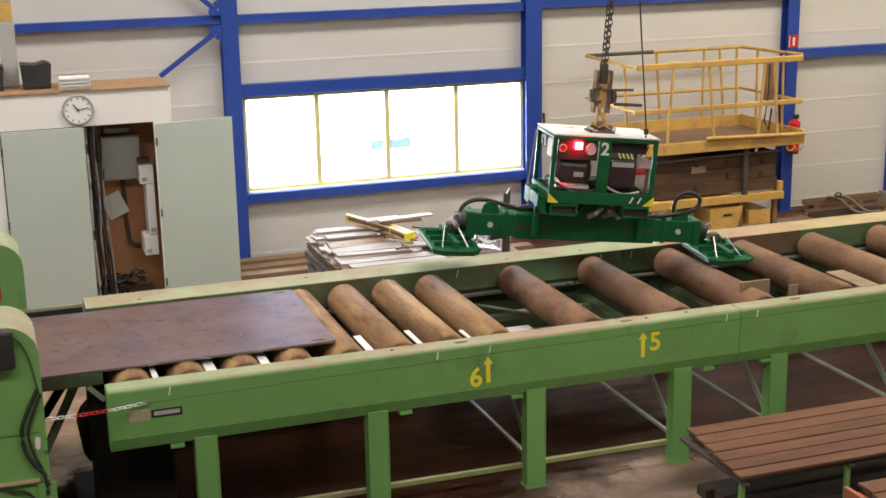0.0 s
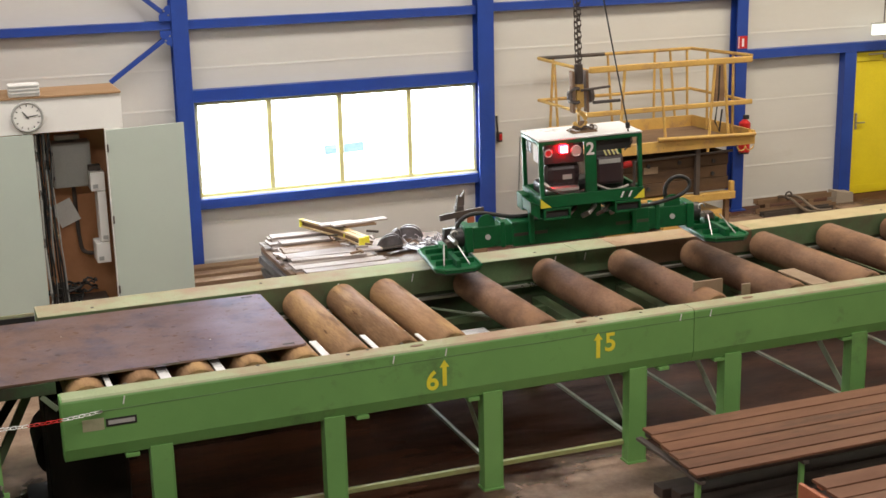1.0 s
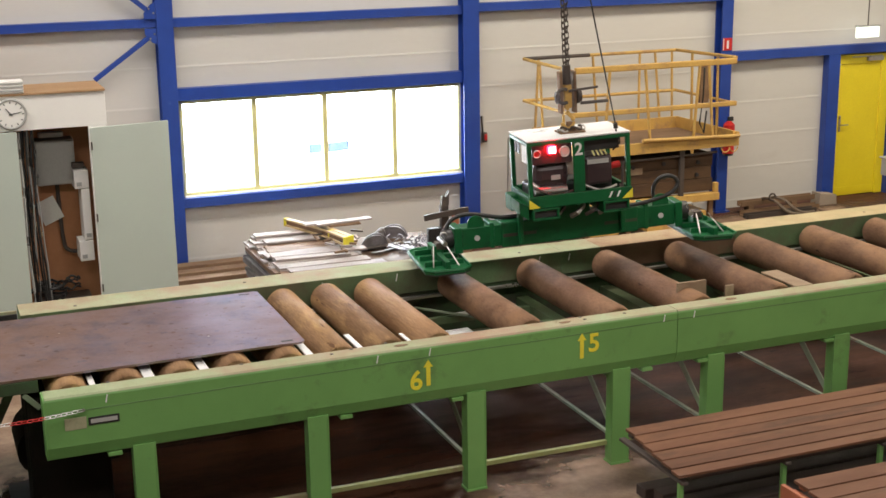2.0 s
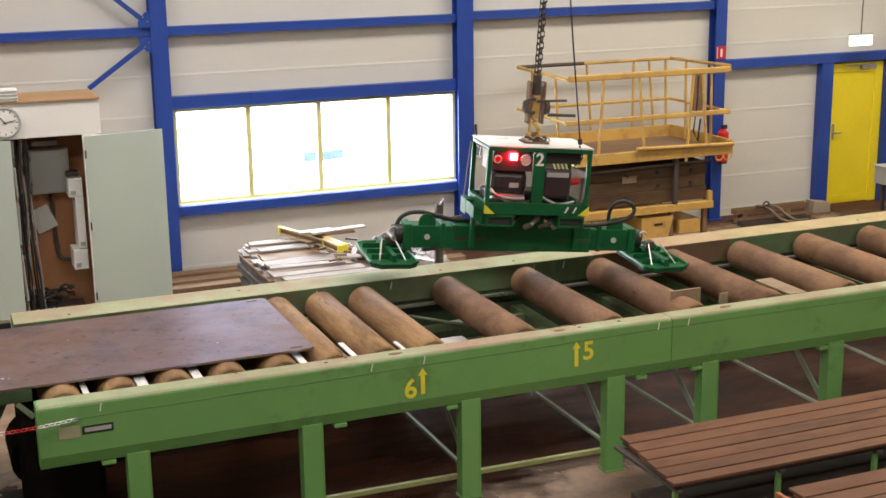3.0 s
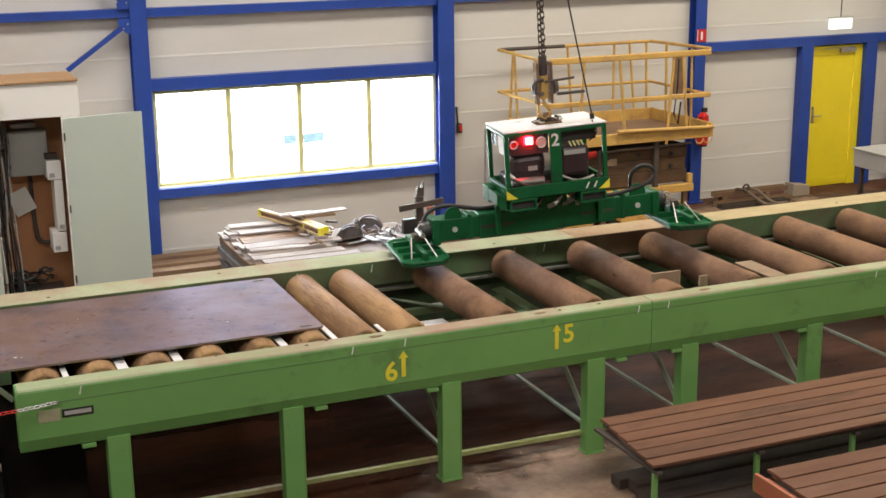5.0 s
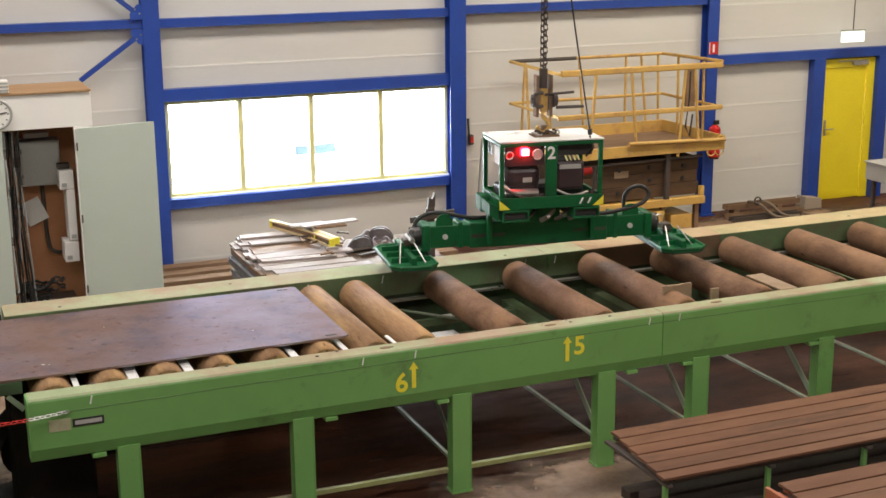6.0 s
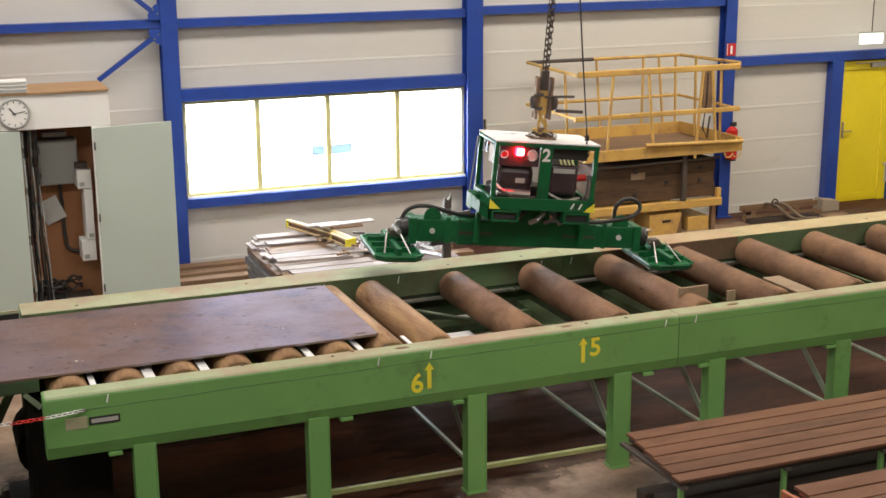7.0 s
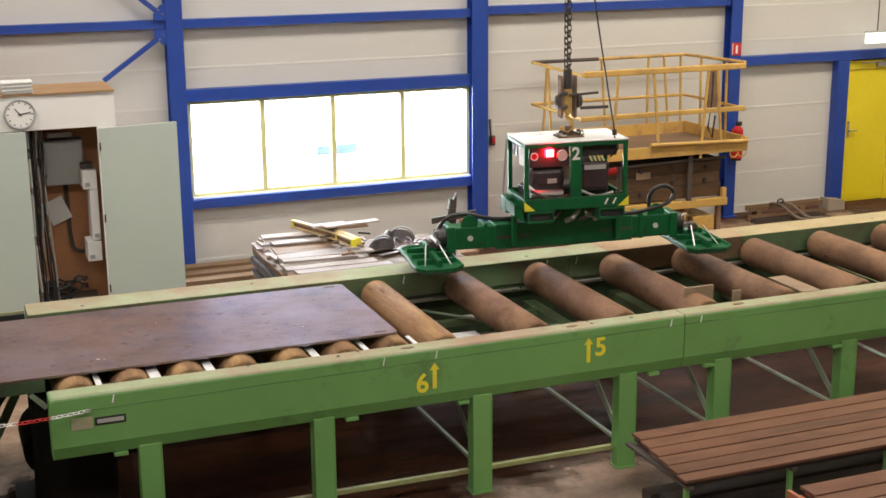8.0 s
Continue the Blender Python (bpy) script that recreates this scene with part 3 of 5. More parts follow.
def roller_mesh():
    bm = B()
    prof = [(0.0, 0.045), (0.008, 0.045), (0.009, 0.118), (0.018, 0.128), (0.034, ROLL_R - 0.003), (0.06, ROLL_R), (1.60, ROLL_R), (1.61, ROLL_R - 0.004), (1.634, 0.115), (1.635, 0.045), (1.69, 0.045)]
    seg = 40
    rings = []
    for y, r in prof:
        rings.append([bm.verts.new((r * math.cos(2 * math.pi * k / seg), y, r * math.sin(2 * math.pi * k / seg))) for k in range(seg)])
    for a, b in zip(rings, rings[1:]):
        for k in range(seg):
            bm.faces.new((a[k], a[(k + 1) % seg], b[(k + 1) % seg], b[k]))
    bm.faces.new(rings[0])
    bm.faces.new(rings[-1][::-1])
    return bm


roller_a = part("roller", roller_mesh(), M_ROLLER, conveyor, smooth=True)
roller_b = part("roller", roller_mesh(), M_ROLLER_DARK, conveyor, smooth=True)
rollers = []
for i, x in enumerate(ROLLERS):
    src = roller_a if x < 3.6 else roller_b
    ob = src if i in (0, 8) else new("roller", src.data)
    ob.parent = conveyor
    ob.location = (x, 8.70, ROLL_Z)
    rollers.append(ob)

# ---------------------------------------------------------------- steel plate on the rollers
PLATE_X = 2.244
steel_plate = thing("steel_plate", pose(PLATE_X, 8.84, 1.2315), "large dark mill-scaled steel plate lying on the rollers", "steel plate")
bm = B()
c = 0.03
prism(bm, [(-6.0, 0.0), (-c, 0.0), (0.0, c), (0.0, 1.42 - c), (-c, 1.42), (-6.0, 1.42)], "z", 0.0, 0.016)
part("sheet", bm, M_PLATE, steel_plate)
for x, y, r in ((-2.14, 0.231, 0.014), (-2.10, 0.215, 0.007), (-1.62, 0.93, 0.006), (-0.62, 0.40, 0.007)):
    part("chalk_fleck", prism(B(), ragged(x, y, r, r * 0.8, 9, x), "z", 0.0162, 0.0172), M_PAPER, steel_plate)
for y in (0.06, 1.36):
    part("slot_mark", box(B(), -0.165, -0.08, y - 0.014, y + 0.014, 0.0162, 0.0172), M_RUBBER, steel_plate)


# ---------------------------------------------------------------- vacuum lifter on its chain
pads = []


def vacuum_lifter():
    """Origin at the lifting eye; z is measured from the pads' underside, 1.05 below the eye."""
    top = thing("vacuum_lifter", pose(5.0, 9.9, 2.45), "dark green vacuum lifter with engine frame and two suction pads", "vacuum lifter")
    E = -1.05

    def bx(bm, x0, x1, y0, y1, z0, z1, bv=0.004):
        return box(bm, x0, x1, y0, y1, z0 + E, z1 + E, bv)

    YF, YB = -0.225, 0.305
    # engine frame
    roof = part("roof_plate", bx(B(), -0.45, 0.45, YF - 0.01, YB + 0.01, 1.0, 1.013), M_LIFT_WHITE, top, "white top plate")
    for x in (-0.43, 0.43):
        for y in (YF + 0.02, YB - 0.02):
            part("post", bx(B(), x - 0.018, x + 0.018, y - 0.018, y + 0.018, 0.52, 0.97), M_LIFT, top)
    bm = B()
    bx(bm, -0.448, 0.448, YF, YF + 0.035, 0.965, 0.994)
    bx(bm, -0.448, 0.448, YB - 0.035, YB, 0.965, 0.994)
    bx(bm, -0.448, -0.412, YF + 0.035, YB - 0.035, 0.965, 0.994)
    bx(bm, 0.412, 0.448, YF + 0.035, YB - 0.035, 0.965, 0.994)
    part("top_frame", bm, M_LIFT, top)
    part("centre_post", bx(B(), -0.055, 0.045, YF + 0.0, YF + 0.02, 0.52, 0.965), M_LIFT, top)
    bm = B()
    bx(bm, -0.45, 0.45, YF - 0.01, YF + 0.02, 0.44, 0.54)
    bx(bm, -0.45, 0.45, YB - 0.02, YB + 0.01, 0.44, 0.54)
    bx(bm, -0.45, -0.42, YF + 0.02, YB - 0.02, 0.44, 0.54)
    bx(bm, 0.42, 0.45, YF + 0.02, YB - 0.02, 0.44, 0.54)
    bx(bm, -0.42, 0.42, YF + 0.02, YB - 0.02, 0.45, 0.47)
    part("base_tray", bm, M_LIFT, top)
    for x in (-0.31, 0.31):
        bm = B()
        bx(bm, x - 0.115, x + 0.115, YF - 0.012, YB + 0.012, 0.415, 0.435)
        bx(bm, x - 0.115, x + 0.115, YF - 0.012, YB + 0.012, 0.335, 0.352)
        bx(bm, x - 0.115, x - 0.10, YF - 0.012, YB + 0.012, 0.352, 0.415)
        bx(bm, x + 0.10, x + 0.115, YF - 0.012, YB + 0.012, 0.352, 0.415)
        pocket = part("fork_pocket", bm, M_LIFT, top)
        # black fill standing in for the shade inside the pocket
        part("pocket_liner", bx(B(), x - 0.099, x + 0.099, YF + 0.02, YB - 0.02, 0.353, 0.414, 0), M_RUBBER, pocket)
    for x, s in ((-0.41, 1), (0.41, -1)):
        bm = B()
        prism(bm, [(x - 0.045 * s, 0.525 + E), (x + 0.05 * s, 0.445 + E), (x - 0.045 * s, 0.445 + E)], "y", YF - 0.014, YF - 0.0105)
        part("warning_triangle", bm, M_YPAINT, top)
    for i in range(3):
        bm = B()
        prism(bm, [(0.24 + i * 0.035, 0.465 + E), (0.255 + i * 0.035, 0.465 + E), (0.28 + i * 0.035, 0.515 + E), (0.265 + i * 0.035, 0.515 + E)], "y", YF - 0.014, YF - 0.0105)
        part("stripe", bm, M_BLACK if i % 2 else M_LIFT_WHITE, top)
    # engine, tank, gauges
    eng = part("engine", bx(B(), -0.34, -0.08, -0.15, 0.18, 0.50, 0.83, 0.05), M_ENGINE, top, "dark engine block")
    part("engine_cover", bx(B(), -0.375, -0.07, -0.165, 0.05, 0.60, 0.80, 0.06), M_ENGINE, eng)
    part("label_plate", bx(B(), -0.235, -0.155, -0.169, -0.1655, 0.655, 0.695, 0), M_GREY, eng)
    bm = B()
    rod(bm, (-0.38, -0.15, 0.57 + E), (-0.10, -0.15, 0.56 + E), 0.036, 12)
    rod(bm, (-0.34, -0.14, 0.58 + E), (-0.42, -0.12, 0.64 + E), 0.028, 10)
    part("exhaust", bm, M_STEEL, eng)
    tank = part("tank", bx(B(), 0.06, 0.31, -0.165, 0.15, 0.57, 0.82, 0.03), M_ENGINE, top, "dark plastic tank")
    part("label_plate", bx(B(), 0.085, 0.275, -0.1685, -0.1655, 0.752, 0.79, 0), M_GREY, tank)
    part("filler_cap", rod(B(), (0.315, -0.08, 0.70 + E), (0.40, -0.08, 0.71 + E), 0.03), M_RED, tank, "red cap")
    part("pump_body", bx(B(), -0.38, 0.36, -0.02, 0.24, 0.475, 0.60, 0.03), M_BLACK, top)
    part("air_filter", rod(B(), (-0.30, 0.12, 0.86 + E), (-0.10, 0.12, 0.86 + E), 0.07, 16), M_BLACK, top, smooth=True)
    for k, (xa, za, xb, zb) in enumerate(((-0.38, 0.60, -0.05, 0.545), (0.02, 0.60, 0.34, 0.55), (-0.1, 0.50, 0.25, 0.52), (0.36, 0.56, 0.40, 0.75))):
        part("pipe", tube(B(), [(xa, -0.175, za + E), ((xa + xb) / 2, -0.19, min(za, zb) - 0.02 + E), (xb, -0.165, zb + E)], 0.013, 8, 4), M_STEEL if k == 1 else M_DARK_STEEL, top, smooth=True)
    part("housing", bx(B(), 0.06, 0.38, -0.15, 0.2, 0.86, 0.955, 0.01), M_BLACK, top)
    gp = part("gauge_panel", bx(B(), -0.40, -0.06, YF + 0.022, YF + 0.034, 0.80, 0.962), M_ENGINE, top)
    for x, mt, r in ((-0.365, M_RED, 0.03), (-0.125, M_GREY, 0.042)):
        part("gauge", rod(B(), (x, YF + 0.012, 0.895 + E), (x, YF + 0.021, 0.895 + E), r, 20), mt, gp)
        part("gauge_ring", tube(B(), arc((x, YF + 0.011, 0.895 + E), r, 0, 360, 20), 0.006, 6), M_STEEL, gp)
    lamp = part("warning_lamp", bx(B(), -0.28, -0.205, YF - 0.03, YF + 0.02, 0.915, 0.985, 0.015), M_LAMP_RED, top, "lit red warning lamp")
    lamp.location = (0, 0, -0.025)
    part("lamp_core", bx(B(), -0.272, -0.213, YF - 0.034, YF - 0.029, 0.923, 0.977, 0.002), M_LAMP_CORE, lamp)
    part("switch_box", bx(B(), -0.428, -0.413, -0.17, 0.02, 0.80, 0.95, 0.004), M_WHITE, top)
    for s in (-1, 1):
        part("vent_slat", bx(B(), -0.434, -0.4285, 0.10 + s * 0.045, 0.16 + s * 0.045, 0.86, 0.95, 0.0), M_BLACK, top)
    part("side_box", bx(B(), -0.52, -0.452, 0.10, 0.27, 0.36, 0.50, 0.01), M_LIFT, top)
    part("stay_rod", rod(B(), (-0.455, YB, 0.96 + E), (-0.50, YB - 0.05, 0.50 + E), 0.007, 8), M_STEEL, top)
    part("side_bracket", prism(B(), [(-0.53, 0.40 + E), (-0.452, 0.34 + E), (-0.452, 0.46 + E), (-0.53, 0.50 + E)], "y", -0.20, 0.05), M_LIFT, top)
    for x in (0.12, 0.155, 0.19, 0.225):
        part("fin", prism(B(), [(x, 0.87 + E), (x + 0.014, 0.87 + E), (x + 0.034, 0.825 + E), (x + 0.020, 0.825 + E)], "y", -0.185, -0.175), M_YFRAME, top)
    num = text_mesh("unit_number", "2", 0.145, pose(-0.008, YF - 0.004, 0.90 + E, 90, 0, 0), M_LIFT_WHITE, top)
    tagged(num, "white painted number 2")
    # neck and spreader beam
    bm = B()
    bx(bm, -0.16, 0.16, 0.02, 0.34, 0.27, 0.45)
    part("neck", bm, M_LIFT, top)
    for i, (x, r) in enumerate(((-0.22, 0.03), (-0.05, 0.04), (0.08, 0.03), (0.2, 0.035))):
        part("pump_pipe", tube(B(), [(x, -0.1, 0.31 + E), (x + 0.04, -0.15, 0.345 + E), (x + 0.1, -0.12, 0.39 + E), (x + 0.13, -0.04, 0.42 + E)], r * 0.55, 8), M_STEEL if i % 2 else M_DARK_STEEL, top)
    beam = part("spreader_beam", bx(B(), -0.62, 0.62, 0.08, 0.30, 0.055, 0.275, 0.012), M_LIFT, top)
    for s in (-1, 1):
        arm = part("arm", bx(B(), min(s * 0.58, s * 1.03), max(s * 0.58, s * 1.03), 0.095, 0.285, 0.07, 0.262, 0.01), M_LIFT, top)
        part("maker_bar", bx(B(), s * 0.46 - 0.15, s * 0.46 + 0.15, 0.0765, 0.0795, 0.148, 0.176, 0), M_GREEN_DARK, beam)
        part("collar", bx(B(), s * 0.70 - 0.02, s * 0.70 + 0.02, 0.088, 0.292, 0.062, 0.285, 0.008), M_LIFT, arm)
        part("maker_disc", rod(B(), (s * 0.835, 0.086, 0.168 + E), (s * 0.835, 0.094, 0.165 + E), 0.024, 16), M_GREY, arm)
        joint = part("swivel_joint", rod(B(), (s * 1.03, 0.19, 0.17 + E), (s * 1.11, 0.19, 0.16 + E), 0.085, 20), M_BLACK, top, "black swivel joint", smooth=True)
        part("wire_loop", tube(B(), arc((s * 1.12, 0.12, 0.215 + E), 0.03, 0, 250, 12), 0.007, 6), M_STEEL, joint)
        part("joint_pin", rod(B(), (s * 1.12, 0.08, 0.15 + E), (s * 1.12, 0.30, 0.15 + E), 0.022, 10), M_STEEL, joint)
        if s > 0:
            pts = [(0.50, 0.06, 0.30 + E), (0.64, 0.08, 0.30 + E), (0.80, 0.10, 0.32 + E), (0.94, 0.12, 0.35 + E), (1.015, 0.14, 0.405 + E), (1.01, 0.15, 0.465 + E), (0.945, 0.16, 0.50 + E),
                   (0.865, 0.17, 0.485 + E), (0.815, 0.18, 0.42 + E), (0.81, 0.19, 0.33 + E), (0.83, 0.19, 0.27 + E)]
        else:
            pts = [(-0.40, 0.20, 0.29 + E), (-0.58, 0.20, 0.295 + E), (-0.72, 0.20, 0.325 + E), (-0.86, 0.20, 0.355 + E), (-0.98, 0.20, 0.345 + E), (-1.06, 0.20, 0.29 + E), (-1.09, 0.20, 0.19 + E)]
        part("hose", tube(B(), pts, 0.018, 10, 5), M_RUBBER, top, smooth=True)
        # strap plates hang the beam from the tray; a rounded guard shields the hose
        part("hanger", bx(B(), s * 0.46 - 0.02, s * 0.46 + 0.02, 0.02, 0.079, 0.09, 0.42, 0.006), M_LIFT, top)
        part("hose_guard", prism(B(), [(s * (0.84 + 0.075 * math.cos(radians(q))), 0.262 + E + 0.10 * math.sin(radians(q)) ** 0.7) for q in range(0, 181, 15)], "y", 0.10, 0.112), M_LIFT, arm)
        part("joint_block", bx(B(), s * 1.0 - 0.035, s * 1.0 + 0.035, 0.075, 0.305, 0.05, 0.275, 0.01), M_LIFT, arm)
        # suction pad with ribs, rim and tie rods
        PX0, PX1, PY0, PY1 = (-1.36, -0.97, -0.245, 0.56) if s < 0 else (1.03, 1.425, -0.245, 0.56)
        bm = B()
        ch = 0.07
        out = [(PX0 + ch, PY0), (PX1 - ch, PY0), (PX1, PY0 + ch), (PX1, PY1 - ch), (PX1 - ch, PY1), (PX0 + ch, PY1), (PX0, PY1 - ch), (PX0, PY0 + ch)]
        prism(bm, out, "z", 0.012 + E, 0.035 + E)
        pad = part("suction_pad", bm, M_LIFT, top)
        pads.append((pad, Vector(((PX0 + PX1) / 2, 0.19, 0.16 + E)), 0.85 if s > 0 else 0.2))
        ring = [(x, y, 0.04 + E) for x, y in out]
        part("rim", tube(B(), ring + ring[:1], 0.014, 6), M_LIFT, pad)
        part("seal", prism(B(), [(x * 0.985 + 0.015 * (PX0 + PX1) / 2, y) for x, y in out], "z", 0.0 + E, 0.012 + E), M_RUBBER, pad)
        cx, cy = (PX0 + PX1) / 2, (PY0 + PY1) / 2
        for y in (PY0 + 0.2, cy, PY1 - 0.2):
            part("rib", bx(B(), PX0 + 0.03, PX1 - 0.03, y - 0.006, y + 0.006, 0.035, 0.075, 0), M_LIFT, pad)
        part("spine", bx(B(), cx - 0.02, cx + 0.02, PY0 + 0.05, PY1 - 0.05, 0.035, 0.10, 0.003), M_LIFT, pad)
        part("hub", rod(B(), (cx, 0.19, 0.035 + E), (cx, 0.19, 0.15 + E), 0.05, 14), M_LIFT, pad)
        for dx in (-0.11, 0.11):
            part("tie_rod", rod(B(), (cx + dx, -0.12, 0.04 + E), (cx + dx * 0.5, 0.10, 0.17 + E), 0.006, 8), M_STEEL, pad)
        part("valve", bx(B(), cx - s * 0.02 - 0.04, cx - s * 0.02 + 0.04, 0.14, 0.24, 0.12, 0.18, 0.008), M_DARK_STEEL, pad)
    # lifting eye and feed cable
    bm = B()
    prism(bm, [(-0.06, -0.03), (0.06, -0.03), (0.03, 0.0), (0.025, 0.05), (-0.025, 0.05), (-0.03, 0.0)], "y", -0.015, 0.015)
    box(bm, -0.11, 0.11, -0.085, 0.085, -0.0375, -0.025, 0.003)
    part("lifting_eye", bm, M_WOOD_BROWN, top, "rusty lifting eye plate")
    for q in range(5):
        c0 = (-0.07 + 0.04 * q, -0.02 + 0.03 * (q % 3), -0.012 + 0.012 * (q % 2))
        part("sling_loop", tube(B(), [(p[0], p[1], p[2] + 0.012 * math.sin(k + q)) for k, p in enumerate(arc(c0, 0.045, 30 * q, 30 * q + 320, 12, "xy"))], 0.009, 6), M_DARK_STEEL if q % 2 else M_STEEL, top)
    cab = [(0.34, -0.1, 0.64 - 1.05 + 0.2), (0.36, -0.22, -0.12), (0.335, -0.2, -0.03), (0.33, -0.2, 0.03), (0.26, -0.19, 0.45), (0.16, -0.18, 1.05), (0.08, -0.17, 1.6), (-0.02, -0.16, 2.4), (-0.12, -0.14, 3.4), (-0.19, -0.12, 4.3), (-0.22, -0.10, 5.2)]
    part("feed_cable", tube(B(), cab, 0.007, 6, 4), M_RUBBER, top)
    part("cable_clamp", rod(B(), (0.335, -0.2, -0.01), (0.33, -0.2, 0.035), 0.02, 10), M_BLACK, top)
    return top


lifter = vacuum_lifter()


def hoist_chain():
    """Hook block and chain; the origin is the hook's seat in the lifting eye."""
    top = thing("chain_hoist", pose(5.0, 9.9, 2.47), "rusty crane chain with a worn yellow hook block", "chain hoist")
    part("hook", tube(B(), [(0.0, 0, 0.17), (0.0, 0, 0.12), (0.04, 0, 0.08), (0.045, 0, 0.03), (0.01, 0, -0.005), (-0.03, 0, 0.0), (-0.05, 0, 0.04)], 0.018, 10, 4), M_YELLOW, top, smooth=True)
    part("block", box(B(), -0.035, 0.035, -0.03, 0.03, 0.16, 0.36, 0.012), M_YELLOW, top, "chipped yellow block")
    for s in (-1, 1):
        part("cheek_plate", box(B(), s * 0.06 - 0.012, s * 0.06 + 0.012, -0.045, 0.045, 0.12, 0.47, 0.006), M_WOOD_BROWN, top)
    part("swivel", rod(B(), (0, 0, 0.36), (0, 0, 0.52), 0.036, 14), M_DARK_STEEL, top)
    ring = part("shackle", tube(B(), arc((-0.045, -0.05, 0.27), 0.06, 60, 300, 14), 0.014, 8), M_DARK_STEEL, top)
    part("shackle_pin", rod(B(), (0.10, -0.05, 0.20), (0.34, -0.05, 0.20), 0.014, 10), M_DARK_STEEL, top)
    part("shackle_bar", rod(B(), (0.0, -0.05, 0.31), (0.25, -0.06, 0.325), 0.011, 10), M_DARK_STEEL, top)
    for xa, xb, r in ((0.075, 0.088, 0.062), (0.095, 0.108, 0.05), (-0.105, -0.09, 0.052)):
        part("spool", rod(B(), (xa, -0.03, 0.26), (xb, -0.03, 0.26), r, 18), M_DARK_STEEL, top, smooth=True)
    link = [(0.0165 * math.cos(a), 0, 0.0165 * math.sin(a) + (0.013 if math.sin(a) > 0 else -0.013)) for a in [2 * math.pi * k / 12 + 0.01 for k in range(13)]]
    src = None
    for i in range(99):
        for s in ((-0.0135, 0.0135)):
            ob = part("chain_link", tube(B(), link, 0.006, 6), M_DARK_STEEL, top) if src is None else new("chain_link", src.data)
            src = src or ob
            ob.parent = top
            ob.location, ob.rotation_euler = (s, 0, 0.52 + i * 0.0465 + (0.012 if s > 0 else 0.0)), (0, 0, radians(90 * (i % 2) + (50 if s > 0 else 30)))
    return top


hoist = hoist_chain()


# ---------------------------------------------------------------- electrical cabinet row
def cabinet():
    top = thing("electrical_cabinet", pose(0, 13.8, 0), "white electrical cabinet with pale green doors, one standing open", "cabinet")
    L, Rr, D = -1.35, 1.845, 0.68
    bm = B()
    box(bm, L, Rr, 0.0, 0.025, 2.15, 2.50, 0.004)
    part("fascia", bm, M_WHITE, top, "white front board")
    part("top_board", box(B(), L, Rr + 0.005, -0.02, D + 0.02, 2.502, 2.525, 0.004), M_TOPBOARD, top, "bare brown board")
    part("side_panel", box(B(), Rr - 0.025, Rr, 0.027, D, 0.0, 2.50, 0.003), M_WHITE, top)
    part("side_panel", box(B(), L, L + 0.025, 0.027, D, 0.0, 2.50, 0.003), M_WHITE, top)
    part("back_panel", box(B(), L + 0.026, Rr - 0.026, D - 0.02, D, 0.0, 2.50), M_CHIP, top, "brown mounting board")
    part("inner_floor", box(B(), L + 0.026, Rr - 0.026, 0.03, D - 0.021, 0.02, 0.10), M_BLACK, top)
    part("jamb", box(B(), 1.655, 1.818, 0.0, 0.024, 0.0, 2.149, 0.003), M_WHITE, top)
    part("jamb", box(B(), -0.02, 0.145, 0.0, 0.024, 0.0, 2.149, 0.003), M_WHITE, top)
    part("partition", box(B(), 0.90, 0.93, 0.04, D - 0.021, 0.1, 2.149), M_WHITE, top)
    door = part("door", box(B(), 0.155, 0.955, -0.024, -0.002, 0.05, 2.145, 0.004), M_CAB, top, "closed pale green door")
    for z in (0.45, 1.2, 1.95):
        part("hinge", rod(B(), (0.15, -0.028, z - 0.04), (0.15, -0.028, z + 0.04), 0.009, 8), M_DARK_STEEL, door)
    part("door", box(B(), -1.30, -0.03, -0.024, -0.002, 0.05, 2.145, 0.004), M_CAB, top, "closed pale green door")
    odoor = part("door", box(B(), 0.0, 0.835, -0.012, 0.012, 0.05, 2.135, 0.004), M_CAB, top, "open pale green door")
    odoor.matrix_basis = pose(1.665, -0.03, 0, 0, 0, 10.5)
    for z in (0.45, 1.2, 1.95):
        part("hinge", rod(B(), (0.004, -0.016, z - 0.04), (0.004, -0.016, z + 0.04), 0.009, 8), M_DARK_STEEL, odoor)
    part("edge_strip", box(B(), -0.012, -0.001, -0.011, 0.011, 0.05, 2.135, 0.002), M_WHITE, odoor)
    # inside: switch box, papers, ducts and cables
    box_ = part("switch_enclosure", box(B(), 1.15, 1.545, 0.42, 0.655, 1.49, 1.965, 0.008), M_GREY, top, "grey metal switch enclosure")
    part("enclosure_lid", box(B(), 1.165, 1.53, 0.412, 0.4195, 1.505, 1.95, 0.004), M_GREY, box_)
    for z in (1.60, 1.86):
        part("latch", box(B(), 1.155, 1.163, 0.408, 0.4195, z - 0.02, z + 0.02, 0.002), M_BLACK, box_)
    part("lamp_strip", box(B(), 1.2, 1.45, 0.45, 0.55, 1.99, 2.04, 0.006), M_GREY, top)
    sheet = part("paper", box(B(), -0.11, 0.11, -0.002, 0.002, -0.13, 0.13), M_PAPER, top, "pinned sheet of paper")
    sheet.matrix_basis = pose(1.255, 0.60, 1.185, 0, -23, 0)
    for z0, z1, w in ((1.466, 1.665, 0.13), (0.915, 1.46, 0.07), (0.69, 0.905, 0.13)):
        u = part("control_unit", box(B(), 1.63 - w, 1.645, 0.22, 0.5, z0, z1, 0.006), M_WHITE, top, "white switchgear unit")
        part("terminal", box(B(), 1.63 - w + 0.02, 1.63 - w + 0.07, 0.213, 0.2195, z0 + 0.03, z0 + 0.07), M_GREY, u)
